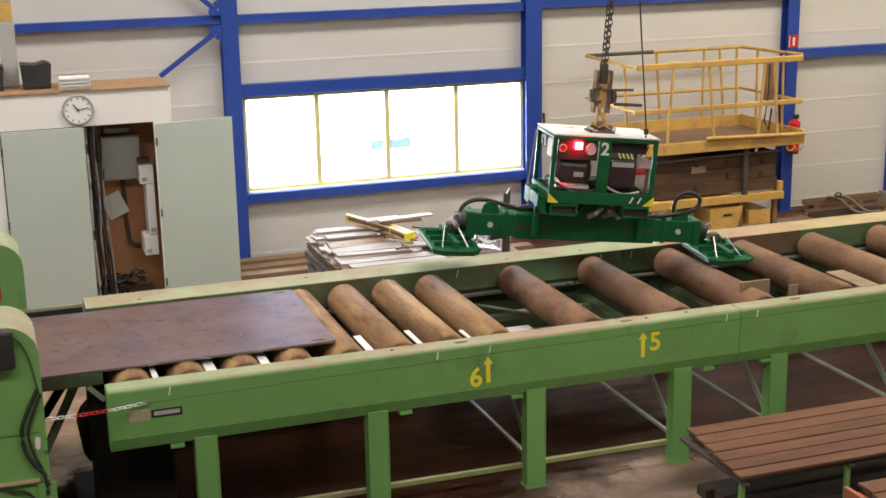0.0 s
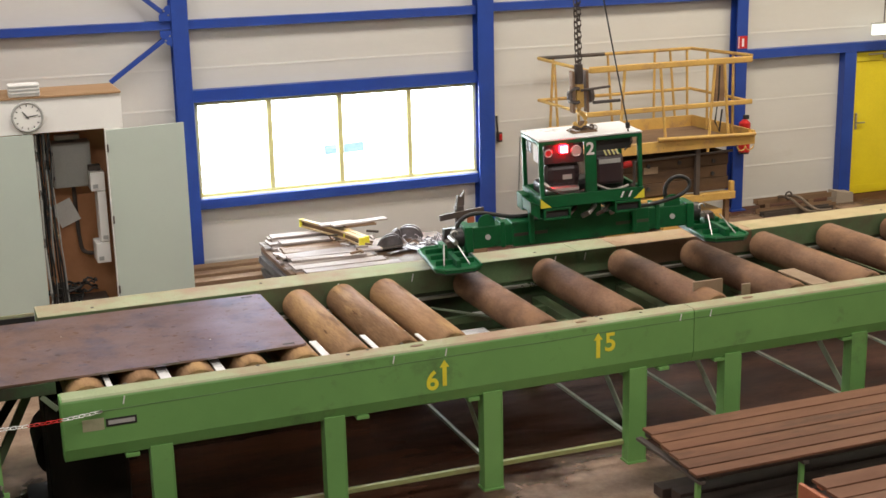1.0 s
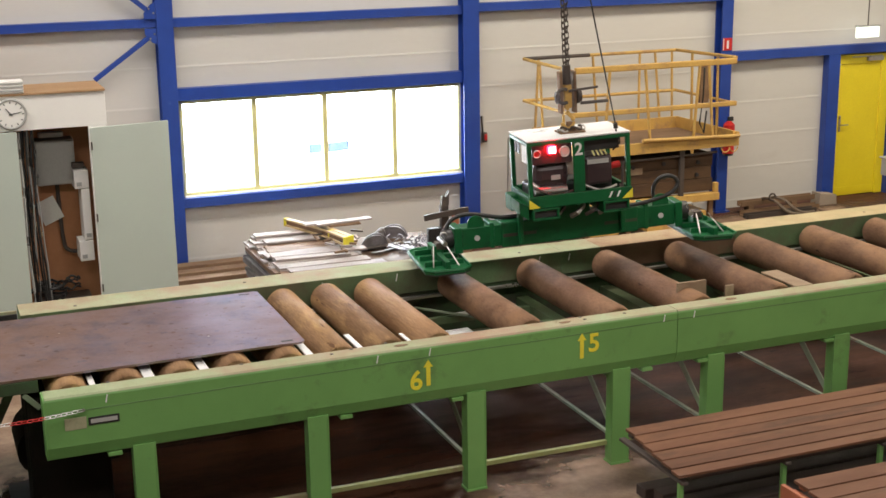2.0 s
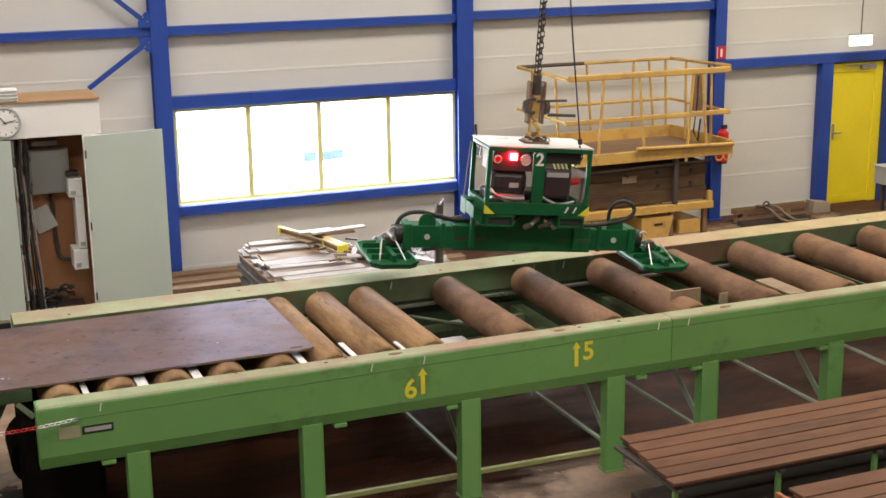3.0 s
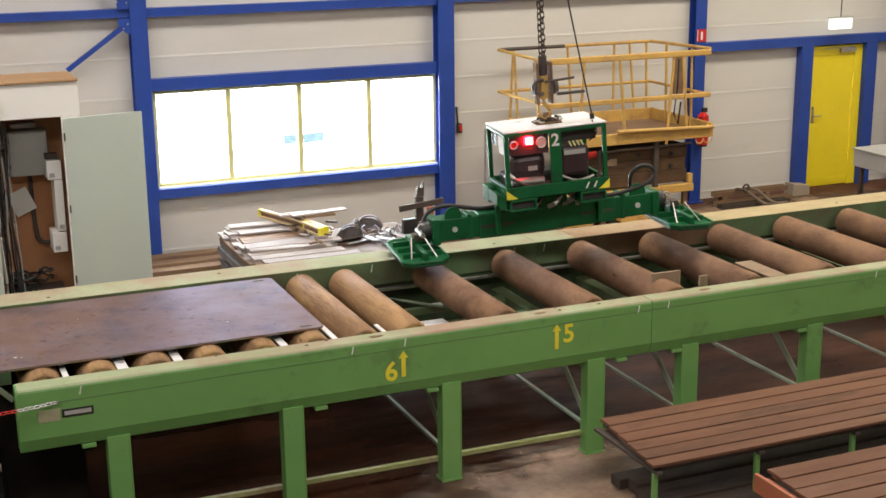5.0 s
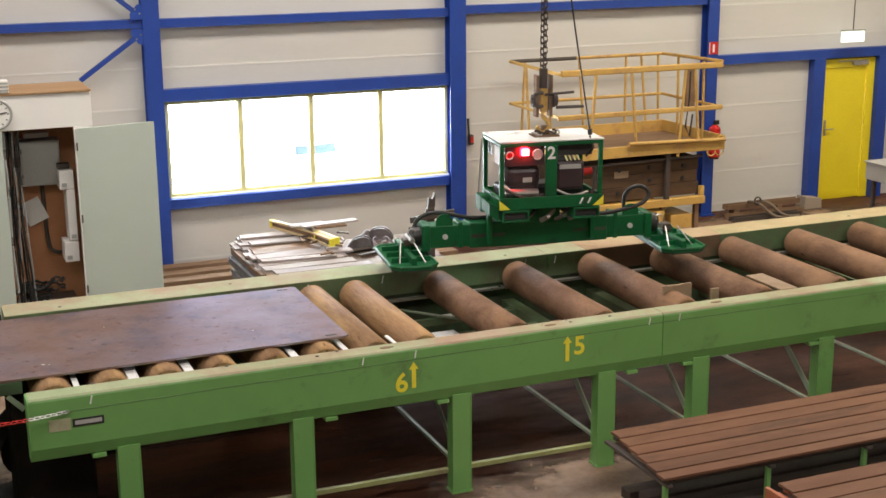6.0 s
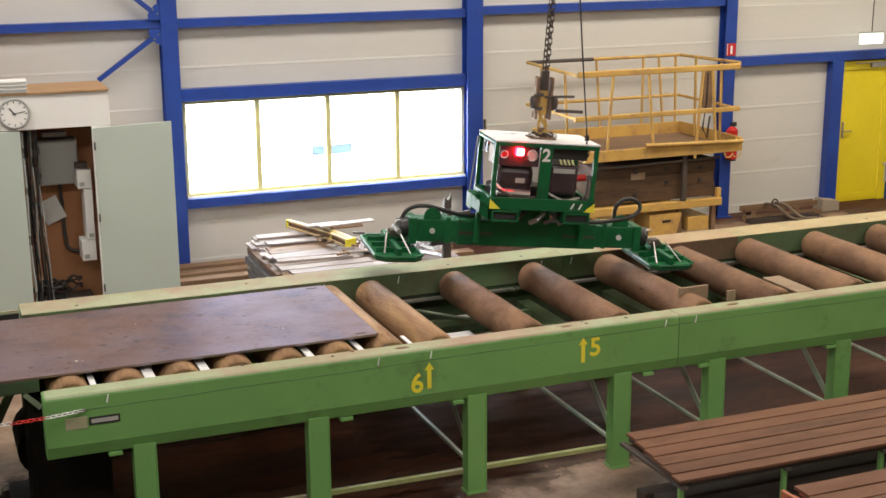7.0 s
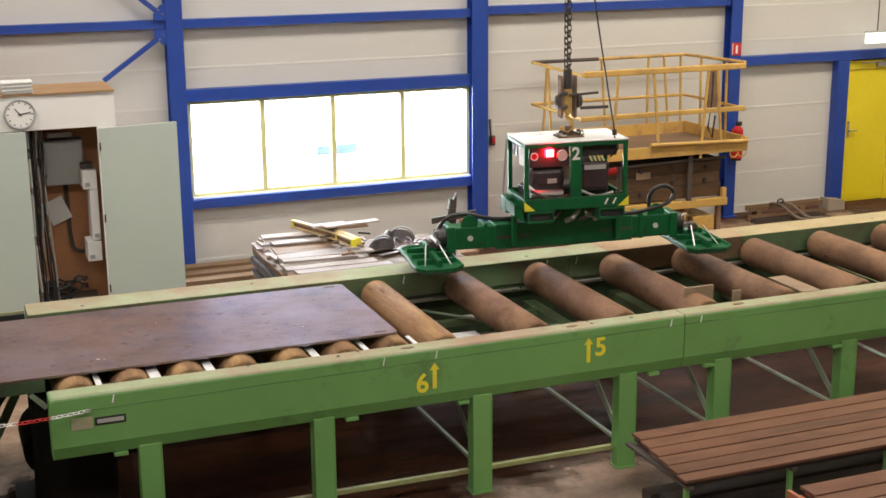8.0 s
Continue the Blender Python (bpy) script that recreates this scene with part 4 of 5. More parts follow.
    part("terminal_row", box(B(), 1.50, 1.62, 0.3, 0.4, 1.67, 1.725, 0.004), M_DARK_STEEL, top)
    part("conduit", tube(B(), [(1.36, 0.62, 1.48), (1.37, 0.62, 1.0), (1.38, 0.62, 0.86), (1.40, 0.60, 0.76), (1.48, 0.55, 0.73), (1.62, 0.5, 0.75)], 0.022, 8, 4), M_DARK_STEEL, top, smooth=True)
    rng = random.Random(4)
    for i in range(9):
        x = 0.985 + 0.018 * i
        pts = [(x + rng.uniform(-0.012, 0.012) + (0.05 * max(0, 1.1 - z) if i > 4 else 0), 0.1 + 0.05 * (i % 3), z) for z in (2.12, 1.85, 1.55, 1.25, 0.95, 0.7, 0.45, 0.12)]
        part("cable", tube(B(), pts, rng.uniform(0.008, 0.017), 6, 3), M_RUBBER if i % 4 else M_GREY, top, smooth=True)
    for i in range(10):
        cx, cy = rng.uniform(1.08, 1.55), rng.uniform(0.2, 0.5)
        part("cable_loop", tube(B(), [(p[0], p[1], p[2] + rng.uniform(-0.02, 0.02)) for p in arc((cx, cy, 0.30 + 0.02 * i), rng.uniform(0.06, 0.16), 0, 350, 14, "xy")], 0.012, 6), M_RUBBER, top, smooth=True)
    part("ballast_box", box(B(), 1.05, 1.60, 0.12, 0.60, 0.101, 0.28, 0.01), M_DARK_STEEL, top)
    for i, z in enumerate((1.075, 1.02, 0.957)):
        part("terminal_knob", box(B(), 1.085 + 0.028 * i, 1.12 + 0.028 * i, 0.48, 0.52, z - 0.022, z + 0.022, 0.006), M_WOOD_YELLOW, top)
    return top


cabinet()


def wall_clock():
    top = thing("wall_clock", pose(0.918, 13.80, 2.325), "round white wall clock with grey rim on the cabinet front", "clock")
    face = part("dial", rod(B(), (0, -0.032, 0), (0, -0.001, 0), 0.136, 40), M_WHITE, top)
    part("rim", tube(B(), arc((0, -0.026, 0), 0.143, 0, 360, 48), 0.014, 8), M_GREY, top, "brushed grey rim", smooth=True)
    for h in range(12):
        a = radians(30 * h)
        part("hour_mark", bar(B(), (0.125 * math.sin(a), -0.0335, 0.125 * math.cos(a)), (0.106 * math.sin(a), -0.0335, 0.106 * math.cos(a)), 0.002, 0.009), M_BLACK, face)
    for ang, ln, w in ((-38, 0.075, 0.010), (80, 0.105, 0.008)):
        a = radians(ang)
        part("hand", bar(B(), (-0.02 * math.sin(a), -0.037, -0.02 * math.cos(a)), (ln * math.sin(a), -0.037, ln * math.cos(a)), 0.002, w), M_BLACK, top)
    part("hub", rod(B(), (0, -0.042, 0), (0, -0.033, 0), 0.009, 10), M_BLACK, top)


wall_clock()

unit = thing("signal_unit", pose(0.91, 13.83, 2.527), "small white ribbed unit box on the cabinet top", "unit box")
part("case", box(B(), -0.15, 0.15, -0.06, 0.08, 0.0, 0.13, 0.012), M_WHITE, unit)
for i in range(3):
    part("rib", box(B(), -0.148, 0.148, -0.066, -0.0605, 0.025 + 0.035 * i, 0.04 + 0.035 * i, 0.001), M_GREY, unit)

black_bin = thing("black_bin", pose(0.56, 14.15, 2.527), "black plastic storage bin on the cabinet top", "storage bin", "bins on the cabinet")
bm = B()
prism(bm, [(-0.13, 0.0), (0.13, 0.0), (0.15, 0.24), (0.09, 0.265), (0.0, 0.24), (-0.15, 0.255)], "y", -0.14, 0.14)
part("shell", bm, M_BLACK, black_bin)
part("front_lip", box(B(), -0.135, 0.135, -0.152, -0.141, 0.02, 0.06, 0.003), M_BLACK, black_bin)
copy_thing(black_bin, pose(0.10, 14.15, 2.527))

duct = thing("cable_duct", pose(0.32, 14.36, 2.527), "pale grey vertical cable duct with an orange cap", "cable duct")
part("duct_body", box(B(), -0.08, 0.08, -0.04, 0.04, 0.0, 0.66, 0.006), M_GREY, duct)
part("duct_top", box(B(), -0.07, 0.07, -0.035, 0.035, 0.662, 0.86, 0.006), M_YELLOW, duct, "dull orange upper piece")
part("duct_riser", box(B(), -0.06, 0.06, -0.03, 0.03, 0.862, 4.9, 0.004), M_GREY, duct)

# ---------------------------------------------------------------- straightening machine at the infeed
def machine_housing(y0, y1, ztop, label, front):
    top = thing("machine_housing", pose(0, y0, 0), label, "machine", "infeed machine sides")
    r, xr = 0.20, 0.185
    curve = [(xr - r + r * math.cos(radians(a)), ztop - r + r * math.sin(radians(a))) for a in range(0, 91, 10)]
    d = y1 - y0
    part("casing", prism(B(), [(-1.6, 0.0), (xr, 0.0)] + curve + [(-1.6, ztop)], "y", 0.0, d), M_GREEN, top)
    outer = [(xr - r + (r + 0.004) * math.cos(radians(a)), ztop - r + (r + 0.004) * math.sin(radians(a))) for a in range(20, 91, 10)] + [(-1.6, ztop + 0.004)]
    inner = [(-1.6, ztop + 0.001)] + [(xr - r + (r + 0.001) * math.cos(radians(a)), ztop - r + (r + 0.001) * math.sin(radians(a))) for a in range(90, 19, -10)]
    part("worn_top", prism(B(), outer + inner, "y", -0.002, d + 0.002), M_GREEN_TOP, top, "pale dusty rounded top")
    if front:
        part("motor_box", box(B(), -0.5, 0.045, -0.08, -0.002, 1.55, 1.80, 0.02), M_BLACK, top, "black electrical box")
        for k in range(5):
            part("box_rib", box(B(), -0.2 + 0.045 * k, -0.18 + 0.045 * k, -0.086, -0.0805, 1.58, 1.72, 0.002), M_RUBBER, top)
        part("cable", tube(B(), [(0.02, -0.03, 1.76), (0.08, -0.02, 1.70), (0.125, -0.014, 1.58), (0.15, -0.014, 1.44), (0.16, -0.014, 1.36)], 0.006, 8, 4), M_GREEN_DARK, top, smooth=True)
        part("hose", tube(B(), [(0.155, -0.02, 1.39), (0.125, -0.02, 1.33), (0.085, -0.022, 1.25), (0.04, -0.022, 1.13), (0.05, -0.022, 0.99), (0.10, -0.02, 0.885), (0.155, -0.02, 0.81), (0.16, -0.02, 0.68)], 0.013, 8, 4), M_RUBBER, top, smooth=True)
        part("hose", tube(B(), [(0.172, -0.02, 1.36), (0.14, -0.016, 1.28), (0.085, -0.014, 1.14), (0.085, -0.014, 1.02), (0.14, -0.014, 0.85), (0.175, -0.016, 0.74)], 0.009, 8, 4), M_RUBBER, top, smooth=True)
        part("cable", tube(B(), [(-0.2, -0.02, 0.80), (-0.12, -0.02, 0.775), (-0.05, -0.02, 0.735), (0.0, -0.02, 0.73), (0.05, -0.02, 0.70), (0.12, -0.02, 0.60)], 0.009, 8, 4), M_RUBBER, top, smooth=True)
        part("ledge", box(B(), -1.6, 0.12, -0.03, -0.002, 0.775, 0.795, 0.004), M_TAN_TOP, top, "dusty tan ledge")
        part("seam", box(B(), -1.6, 0.14, -0.006, -0.002, 1.096, 1.108, 0.002), M_GREEN_IN, top)
        part("flange", box(B(), 0.10, 0.215, -0.014, -0.002, 0.25, 0.76, 0.004), M_GREEN, top)
        for z in (0.35, 0.5, 0.65, 0.8, 0.98):
            part("bolt", rod(B(), (0.17, -0.03, z), (0.17, -0.002, z), 0.012, 6), M_STEEL, top)
        part("tag", prism(B(), [(0.113, 1.06), (0.125, 1.075), (0.147, 1.058), (0.141, 1.0), (0.128, 0.986), (0.112, 1.0)], "y", -0.010, -0.002), M_PAPER, top, "white tag")
    else:
        part("red_mark", box(B(), -0.12, 0.005, -0.006, -0.002, 1.36, 1.50, 0.002), M_RED, top, "red warning sticker")
    return top


machine_housing(8.22, 8.72, 1.80, "rounded green machine side housing with cables and bolts", True)
machine_housing(10.45, 10.95, 1.80, "rounded green machine side housing beyond the plate", False)

drive = thing("drive_unit", pose(0.75, 9.15, 0), "near-black drive motor unit under the conveyor end", "motor")
part("gearbox", box(B(), -0.24, 0.30, -0.25, 0.25, 0.06, 1.06, 0.03), M_NEAR_BLACK, drive)
part("motor", rod(B(), (-0.1, 0.25, 0.5), (-0.1, 0.75, 0.5), 0.2, 20), M_NEAR_BLACK, drive, smooth=True)
part("skid", box(B(), -0.36, 0.30, -0.3, 0.8, 0.0, 0.058, 0.006), M_NEAR_BLACK, drive)
stand = thing("infeed_frame", pose(0, 0, 0), "green welded support frame between machine and conveyor", "frame")
part("strut", bar(B(), (-0.355, 9.25, 0.01), (0.42, 9.25, 1.135), 0.05, 0.055, 0.004), M_NEAR_BLACK, stand)
part("strut", bar(B(), (-0.085, 9.25, 0.01), (0.49, 9.25, 1.135), 0.05, 0.055, 0.004), M_GREEN_IN, stand)
part("brace", bar(B(), (0.50, 8.86, 1.13), (0.60, 8.86, 1.02), 0.02, 0.035, 0.003), M_TIE, stand)
part("cross_member", box(B(), -0.2, 0.60, 8.84, 10.3, 1.14, 1.2285, 0.006), M_GREEN_DARK, stand)
guide = thing("side_guide", pose(0, 0, 0), "narrow pale guide rail beside the plate at the infeed", "guide rail")
part("rail", box(B(), -1.5, 0.60, 10.43, 10.448, 1.14, 1.268, 0.004), M_GREEN_TOP, guide)
part("dark_strip", box(B(), -1.5, 0.60, 10.415, 10.429, 1.14, 1.245, 0.002), M_BLACK, guide)


def barrier_chain():
    top = thing("barrier_chain", pose(0, 0, 0), "red and white plastic barrier chain from machine to conveyor", "chain")
    a, b = Vector((0.19, 8.205, 1.185)), Vector((0.84, 8.488, 1.10))
    n = 18
    link = [(0.011 * math.cos(t) + (0.012 if math.cos(t) > 0 else -0.012), 0.0, 0.011 * math.sin(t)) for t in [2 * math.pi * k / 10 + 0.01 for k in range(11)]]
    src = {}
    for i in range(n):
        s = (i + 0.5) / n
        p = a.lerp(b, s) + Vector((0, 0, -0.012 * 4 * s * (1 - s)))
        mt = M_RED if 0.30 < s < 0.62 else M_LIFT_WHITE
        ob = part("chain_link", tube(B(), link, 0.0032, 6), mt, top) if mt not in src else new("chain_link", src[mt].data)
        src.setdefault(mt, ob)
        ob.parent = top
        q = (b - a).to_track_quat("X", "Z").to_matrix().to_4x4()
        ob.matrix_basis = Matrix.Translation(p) @ q @ pose(0, 0, 0, 90 * (i % 2) + 20, 0, 0)
    part("end_hook", rod(B(), (0.845, 8.499, 1.10), (0.845, 8.47, 1.105), 0.008, 8), M_STEEL, top)


barrier_chain()

# white strips added as bright gleams between the driven rollers, tie bars under the table, and stops by the near beam
for i, w, y1 in ((0, 0.040, 8.95), (1, 0.074, 9.05), (2, 0.064, 8.98), (4, 0.056, 9.06), (5, 0.042, 9.04), (6, 0.030, 8.90)):
    x = ROLLERS[i] + 0.148
    part("slide_strip", box(B(), x - w / 2, x + w / 2, 8.68, y1, 1.178, 1.19, 0.003), M_LIFT_WHITE, conveyor, "white strip standing in for a bright gleam between the rollers")
part("tie_bar", bar(B(), (3.87, 10.36, 0.90), (4.25, 9.88, 0.90), 0.035, 0.012, 0.002), M_TIE, conveyor)
part("slide_strip", box(B(), 3.85, 4.11, 9.60, 9.74, 0.861, 0.869, 0.002), M_LIFT_WHITE, conveyor, "white strip standing in for a bright gleam between the rollers")
part("slide_strip", box(B(), 4.18, 4.37, 10.09, 10.17, 0.861, 0.869, 0.002), M_LIFT_WHITE, conveyor, "white strip standing in for a bright gleam between the rollers")
# bearers added to carry the two lower white strips
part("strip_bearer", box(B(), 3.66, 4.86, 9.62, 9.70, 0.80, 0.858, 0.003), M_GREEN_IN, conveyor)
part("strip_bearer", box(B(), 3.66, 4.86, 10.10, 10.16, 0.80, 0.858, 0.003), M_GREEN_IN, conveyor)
part("stop_plate", box(B(), 5.62, 5.895, 8.93, 8.955, 1.02, 1.277, 0.004), M_STOP, conveyor)
part("stop_plate", box(B(), 5.98, 6.06, 8.78, 8.80, 1.05, 1.255, 0.004), M_STOP, conveyor)
part("stop_plate", box(B(), 6.60, 6.77, 8.69, 9.18, 1.185, 1.2, 0.004), M_STOP, conveyor)
for x in (1.0, 2.89, 3.29, 5.24, 5.51, 7.55):
    part("weld_tick", bar(B(), (x - 0.008, 8.496, 1.128), (x + 0.004, 8.499, 1.182), 0.004, 0.008), M_LIFT_WHITE, conveyor)
for x in (3.05, 3.72, 5.08, 5.38):
    part("weld_tick", bar(B(), (x - 0.006, FY0 - 0.003, 1.15), (x + 0.008, FY0 - 0.003, 1.215), 0.004, 0.008), M_LIFT_WHITE, conveyor)
for x, y in ((3.1, 8.58), (4.42, 8.58), (5.9, 8.59)):
    part("rust_scab", prism(B(), ragged(x, y, 0.05, 0.02, 14, x), "z", NEAR + 0.0005, NEAR + 0.004), M_WOOD_BROWN, conveyor, "flake of rust")
rng = random.Random(9)
for i in range(16):
    x, y = rng.uniform(1, 9.5), rng.choice((8.6, 10.5)) + rng.uniform(-0.04, 0.08)
    zt = NEAR if y < 9 else TOP
    part("bolt_hole", rod(B(), (x, y, zt + 0.0005), (x, y, zt + 0.003), 0.014, 8), M_DARK_STEEL, conveyor)


# ---------------------------------------------------------------- stacked decks of brown flats in front
def deck(name, x0, x1, ys, z, label, side):
    top = thing(name, pose(0, 0, 0), label, "plank table")
    n = len(ys) - 1
    for i in range(n):
        part("plank", box(B(), x0 + 0.018 * (n - 1 - i), x1, ys[i + 1] + 0.009, ys[i] - 0.009, z - 0.022, z - 0.0015 * (i % 2), 0.002), M_DECK, top)
    part("edge_beam", box(B(), x0 + 0.10, x1, ys[-1] + 0.03, ys[-1] + 0.09, z - 0.06, z - 0.031, 0.004), side, top)
    part("edge_beam", box(B(), x0 + 0.10, x1, ys[0] - 0.09, ys[0] - 0.03, z - 0.06, z - 0.031, 0.004), side, top)
    x = x0 + 0.03
    while x < x1:
        part("cross_bar", box(B(), x, x + 0.05, ys[-1] + 0.02, ys[0] - 0.02, z - 0.085, z - 0.061, 0.004), side, top)
        for y in ((ys[-1] + 0.05, ys[0] - 0.08) if x > x0 + 0.5 else (ys[-1] + 0.05,)):
            part("leg", box(B(), x, x + 0.035, y, y + 0.035, 0.0, z - 0.086, 0.004), M_GREEN, top)
        x += 0.85
    return top


deck("flat_bar_table", 4.59, 9.6, [8.10, 7.941, 7.783, 7.626, 7.47, 7.313, 7.185], 0.488, "brown steel flats laid side by side on low green trestles", M_DARK_STEEL)
deck("flat_bar_table", 5.17, 9.2, [6.82, 6.64, 6.48, 6.32, 6.16, 6.0], 0.50, "second low table of brown steel flats with red-brown edge", M_ORANGE)
part("end_board", box(B(), 5.135, 5.165, 6.0, 6.81, 0.36, 0.49, 0.004), M_ORANGE, bpy.data.objects["flat_bar_table.001"])
low = thing("flat_bar_stack", pose(0, 0, 0), "dark stack of steel flats on the floor under the table", "steel stack")
for i in range(7):
    part("flat", box(B(), 4.70 + 0.03 * (i % 3), 9.3, 6.92 + 0.15 * i, 7.05 + 0.15 * i, 0.02, 0.10 + 0.012 * (i % 2), 0.004), M_DARK_FLAT, low)
part("batten", box(B(), 5.05, 5.15, 6.9, 7.95, 0.0, 0.019), M_WOOD_BROWN, low)
# dark sheet: oily floor plus painted shade below the conveyor
tagged(part("oil_stain", box(B(), -2.2, 5.6, 7.2, 11.6, 0.0, 0.003), M_OIL_SHADE), "dark oily floor patch with the shade under the conveyor painted in", "floor stain", kind="structure")
tagged(part("pale_floor_patch", box(B(), 3.0, 6.4, 6.4, 8.95, 0.0, 0.005), M_PALE_FLOOR), "lighter worn patch of concrete floor", "floor", kind="structure")
tagged(part("pale_floor_patch", box(B(), 5.0, 15.5, 12.7, 15.66, 0.0, 0.007), M_PALE_FLOOR), "dusty tan floor along the long wall", "floor", kind="structure")
tagged(part("pale_floor_patch", box(B(), -0.8, 1.5, 9.6, 14.0, 0.0, 0.006), M_PALE_FLOOR), "pale worn concrete in front of the cabinet", "floor", kind="structure")

# ---------------------------------------------------------------- timber and scrap by the wall
def plank_stack():
    top = thing("plank_stack", pose(3.32, 12.47, 0), "uneven stack of pale sawn planks on dark bearers", "plank stack")
    rng = random.Random(3)
    for x in (0.12, 0.62, 1.08):
        part("bearer", box(B(), x - 0.05, x + 0.05, 0.0, 1.80, 0.0, 0.10, 0.004), M_WOOD_BROWN, top)
    # lower layers run lengthwise under a fan of thinner cross planks
    z = 0.101
    for layer in range(11):
        x = -0.02 + rng.uniform(-0.02, 0.02)
        while x < 0.90:
            w = rng.uniform(0.14, 0.2)
            p = part("plank", box(B(), 0, w - 0.01, 0, 1.78 + rng.uniform(-0.08, 0.02), 0, 0.044, 0.003), M_WOOD_GREY if rng.random() < 0.7 else M_WOOD_BROWN, top)
            p.matrix_basis = pose(x, rng.uniform(-0.02, 0.03), z, 0, 0, rng.uniform(-0.4, 0.4))
            x += w
        z += 0.0485
    for layer in range(4):
        y = 0.02
        while y < 1.72:
            w = rng.uniform(0.11, 0.21)
            if rng.random() > (0.05, 0.1, 0.2, 0.35)[layer]:
                x0 = rng.uniform(-0.05, 0.06) + 0.025 * layer
                ln = 0.96 + rng.uniform(-0.16, 0.08)
                p = part("plank", box(B(), x0, x0 + ln, 0, w - 0.008, 0, 0.021, 0.003), M_WOOD if rng.random() < 0.8 else M_WOOD_BROWN, top)
                p.matrix_basis = pose(0, y, z, rng.uniform(-1.5, 1.5), rng.uniform(-0.6, 0.6), rng.uniform(-4.0, 4.0))
            y += w
        z += 0.0265
    return top


plank_stack()


def formwork_beam(m, ln):
    top = thing("formwork_beam", m, "yellow timber H-beam lying on the plank stack", "timber beam", "beams on the planks")
    part("chord", box(B(), 0.03, ln - 0.03, -0.03, 0.03, 0.0, 0.022, 0.003), M_WOOD_YELLOW, top)
    part("chord", box(B(), 0.03, ln - 0.03, -0.03, 0.03, 0.07, 0.092, 0.003), M_WOOD_YELLOW, top)
    part("web", box(B(), 0.03, ln - 0.03, -0.010, 0.010, 0.0225, 0.0695), M_WOOD_BROWN, top)
    for x in (0.0, ln - 0.029):
        part("end_cap", box(B(), x, x + 0.029, -0.033, 0.033, -0.0, 0.095, 0.008), M_YPAINT, top)


formwork_beam(pose(3.845, 14.44, 0.748, 0, 0, -70), 0.86)
formwork_beam(pose(4.03, 14.10, 0.748, 0, 0, -79), 0.86)
formwork_beam(pose(4.10, 14.12, 0.748, 0, 0, -79), 0.84)
for i, (x, y, z, rz, ln, mt) in enumerate(((3.92, 13.95, 0.848, 4, 0.40, M_WOOD), (4.16, 13.80, 0.845, 0, 0.36, M_WOOD_BROWN), (4.02, 13.80, 0.869, 7, 0.66, M_WOOD))):
    p = thing("loose_board", pose(x, y, z, 0, 0, rz), "loose sawn board lying across the beams", "board", "boards on the planks")
    part("board", box(B(), 0, ln, -0.06, 0.06, 0, 0.02, 0.003), mt, p)
for i in range(14):
    r = random.Random(i)
    p = thing("offcut", pose(3.9 + r.random() * 0.6, 12.9 + r.random() * 0.9, 0.742 + 0.012 * (i % 3), r.uniform(-6, 6), r.uniform(-4, 4), r.uniform(0, 180)), "small wood offcut on the plank stack", "offcut", "offcuts")
    part("chip", box(B(), -0.07, 0.07, -0.016, 0.016, 0, 0.02, 0.003), (M_WOOD, M_WOOD_BROWN, M_DARK_STEEL)[i % 3], p)


def scrap_pile():
    top = thing("scrap_bin", pose(5.12, 14.15, 0.0), "low dark pallet heaped with silvery metal scrap", "scrap")
    rng = random.Random(12)
    part("pallet", box(B(), -0.55, 0.55, -0.6, 0.75, 0.0, 0.40, 0.01), M_CRATE, top)
    for i in range(9):
        r = rng.uniform(0.05, 0.12)
        c = (rng.uniform(0.0, 0.35), rng.uniform(-0.2, 0.3), 0.43 + 0.010 * i)
        part("swarf_coil", tube(B(), [(p[0], p[1], p[2] + 0.03 * math.sin(k * 1.7 + i)) for k, p in enumerate(arc(c, r, 0, 340, 16, "xy"))], 0.007, 6), M_SCRAP, top)
    for i, (x, y, rz, s) in enumerate(((-0.28, 0.1, 10, 0.17), (0.12, 0.5, -25, 0.15), (-0.1, 0.45, 40, 0.13))):
        p = part("cut_sheet", tube(B(), arc((0, 0, 0.02), s, 0, 180, 12), 0.012, 6), M_SCRAP, top)
        p.matrix_basis = pose(x, y, 0.41, 8, 0, rz)
        p = part("cut_sheet", prism(B(), [(-s, 0)] + [(s * math.cos(radians(a)), s * math.sin(radians(a)) + 0.01) for a in range(180, -1, -15)][1:-1] + [(s, 0)], "y", -0.006, 0.006), M_SCRAP, top)
        p.matrix_basis = pose(x, y + 0.02, 0.402, 12, 0, rz)
    part("pale_sheet", box(B(), 0.02, 0.36, -0.25, 0.15, 0.405, 0.412, 0.002), M_WOOD, top)
    for i in range(7):
        a = rng.uniform(0, 180)
        p = part("strip", box(B(), -0.28, 0.28, -0.035, 0.035, 0, 0.008, 0.001), M_SCRAP if i % 2 else M_DARK_STEEL, top)
        p.matrix_basis = pose(rng.uniform(-0.35, 0.35), rng.uniform(-0.45, 0.2), 0.41 + 0.012 * i, rng.uniform(-8, 8), rng.uniform(-5, 5), a)


scrap_pile()

post = thing("tool_stand", pose(5.30, 13.2, 0), "dark steel stand with a crossbar beside the scrap", "stand")
part("foot", box(B(), -0.22, 0.22, -0.2, 0.2, 0.0, 0.03, 0.004), M_DARK_STEEL, post)
part("upright", box(B(), -0.045, 0.045, -0.03, 0.03, 0.03, 1.10, 0.006), M_DARK_STEEL, post)
part("upright_tip", prism(B(), [(-0.035, 1.10), (0.05, 1.10), (0.055, 1.26), (0.02, 1.19), (-0.02, 1.21)], "y", -0.025, 0.025), M_DARK_STEEL, post)
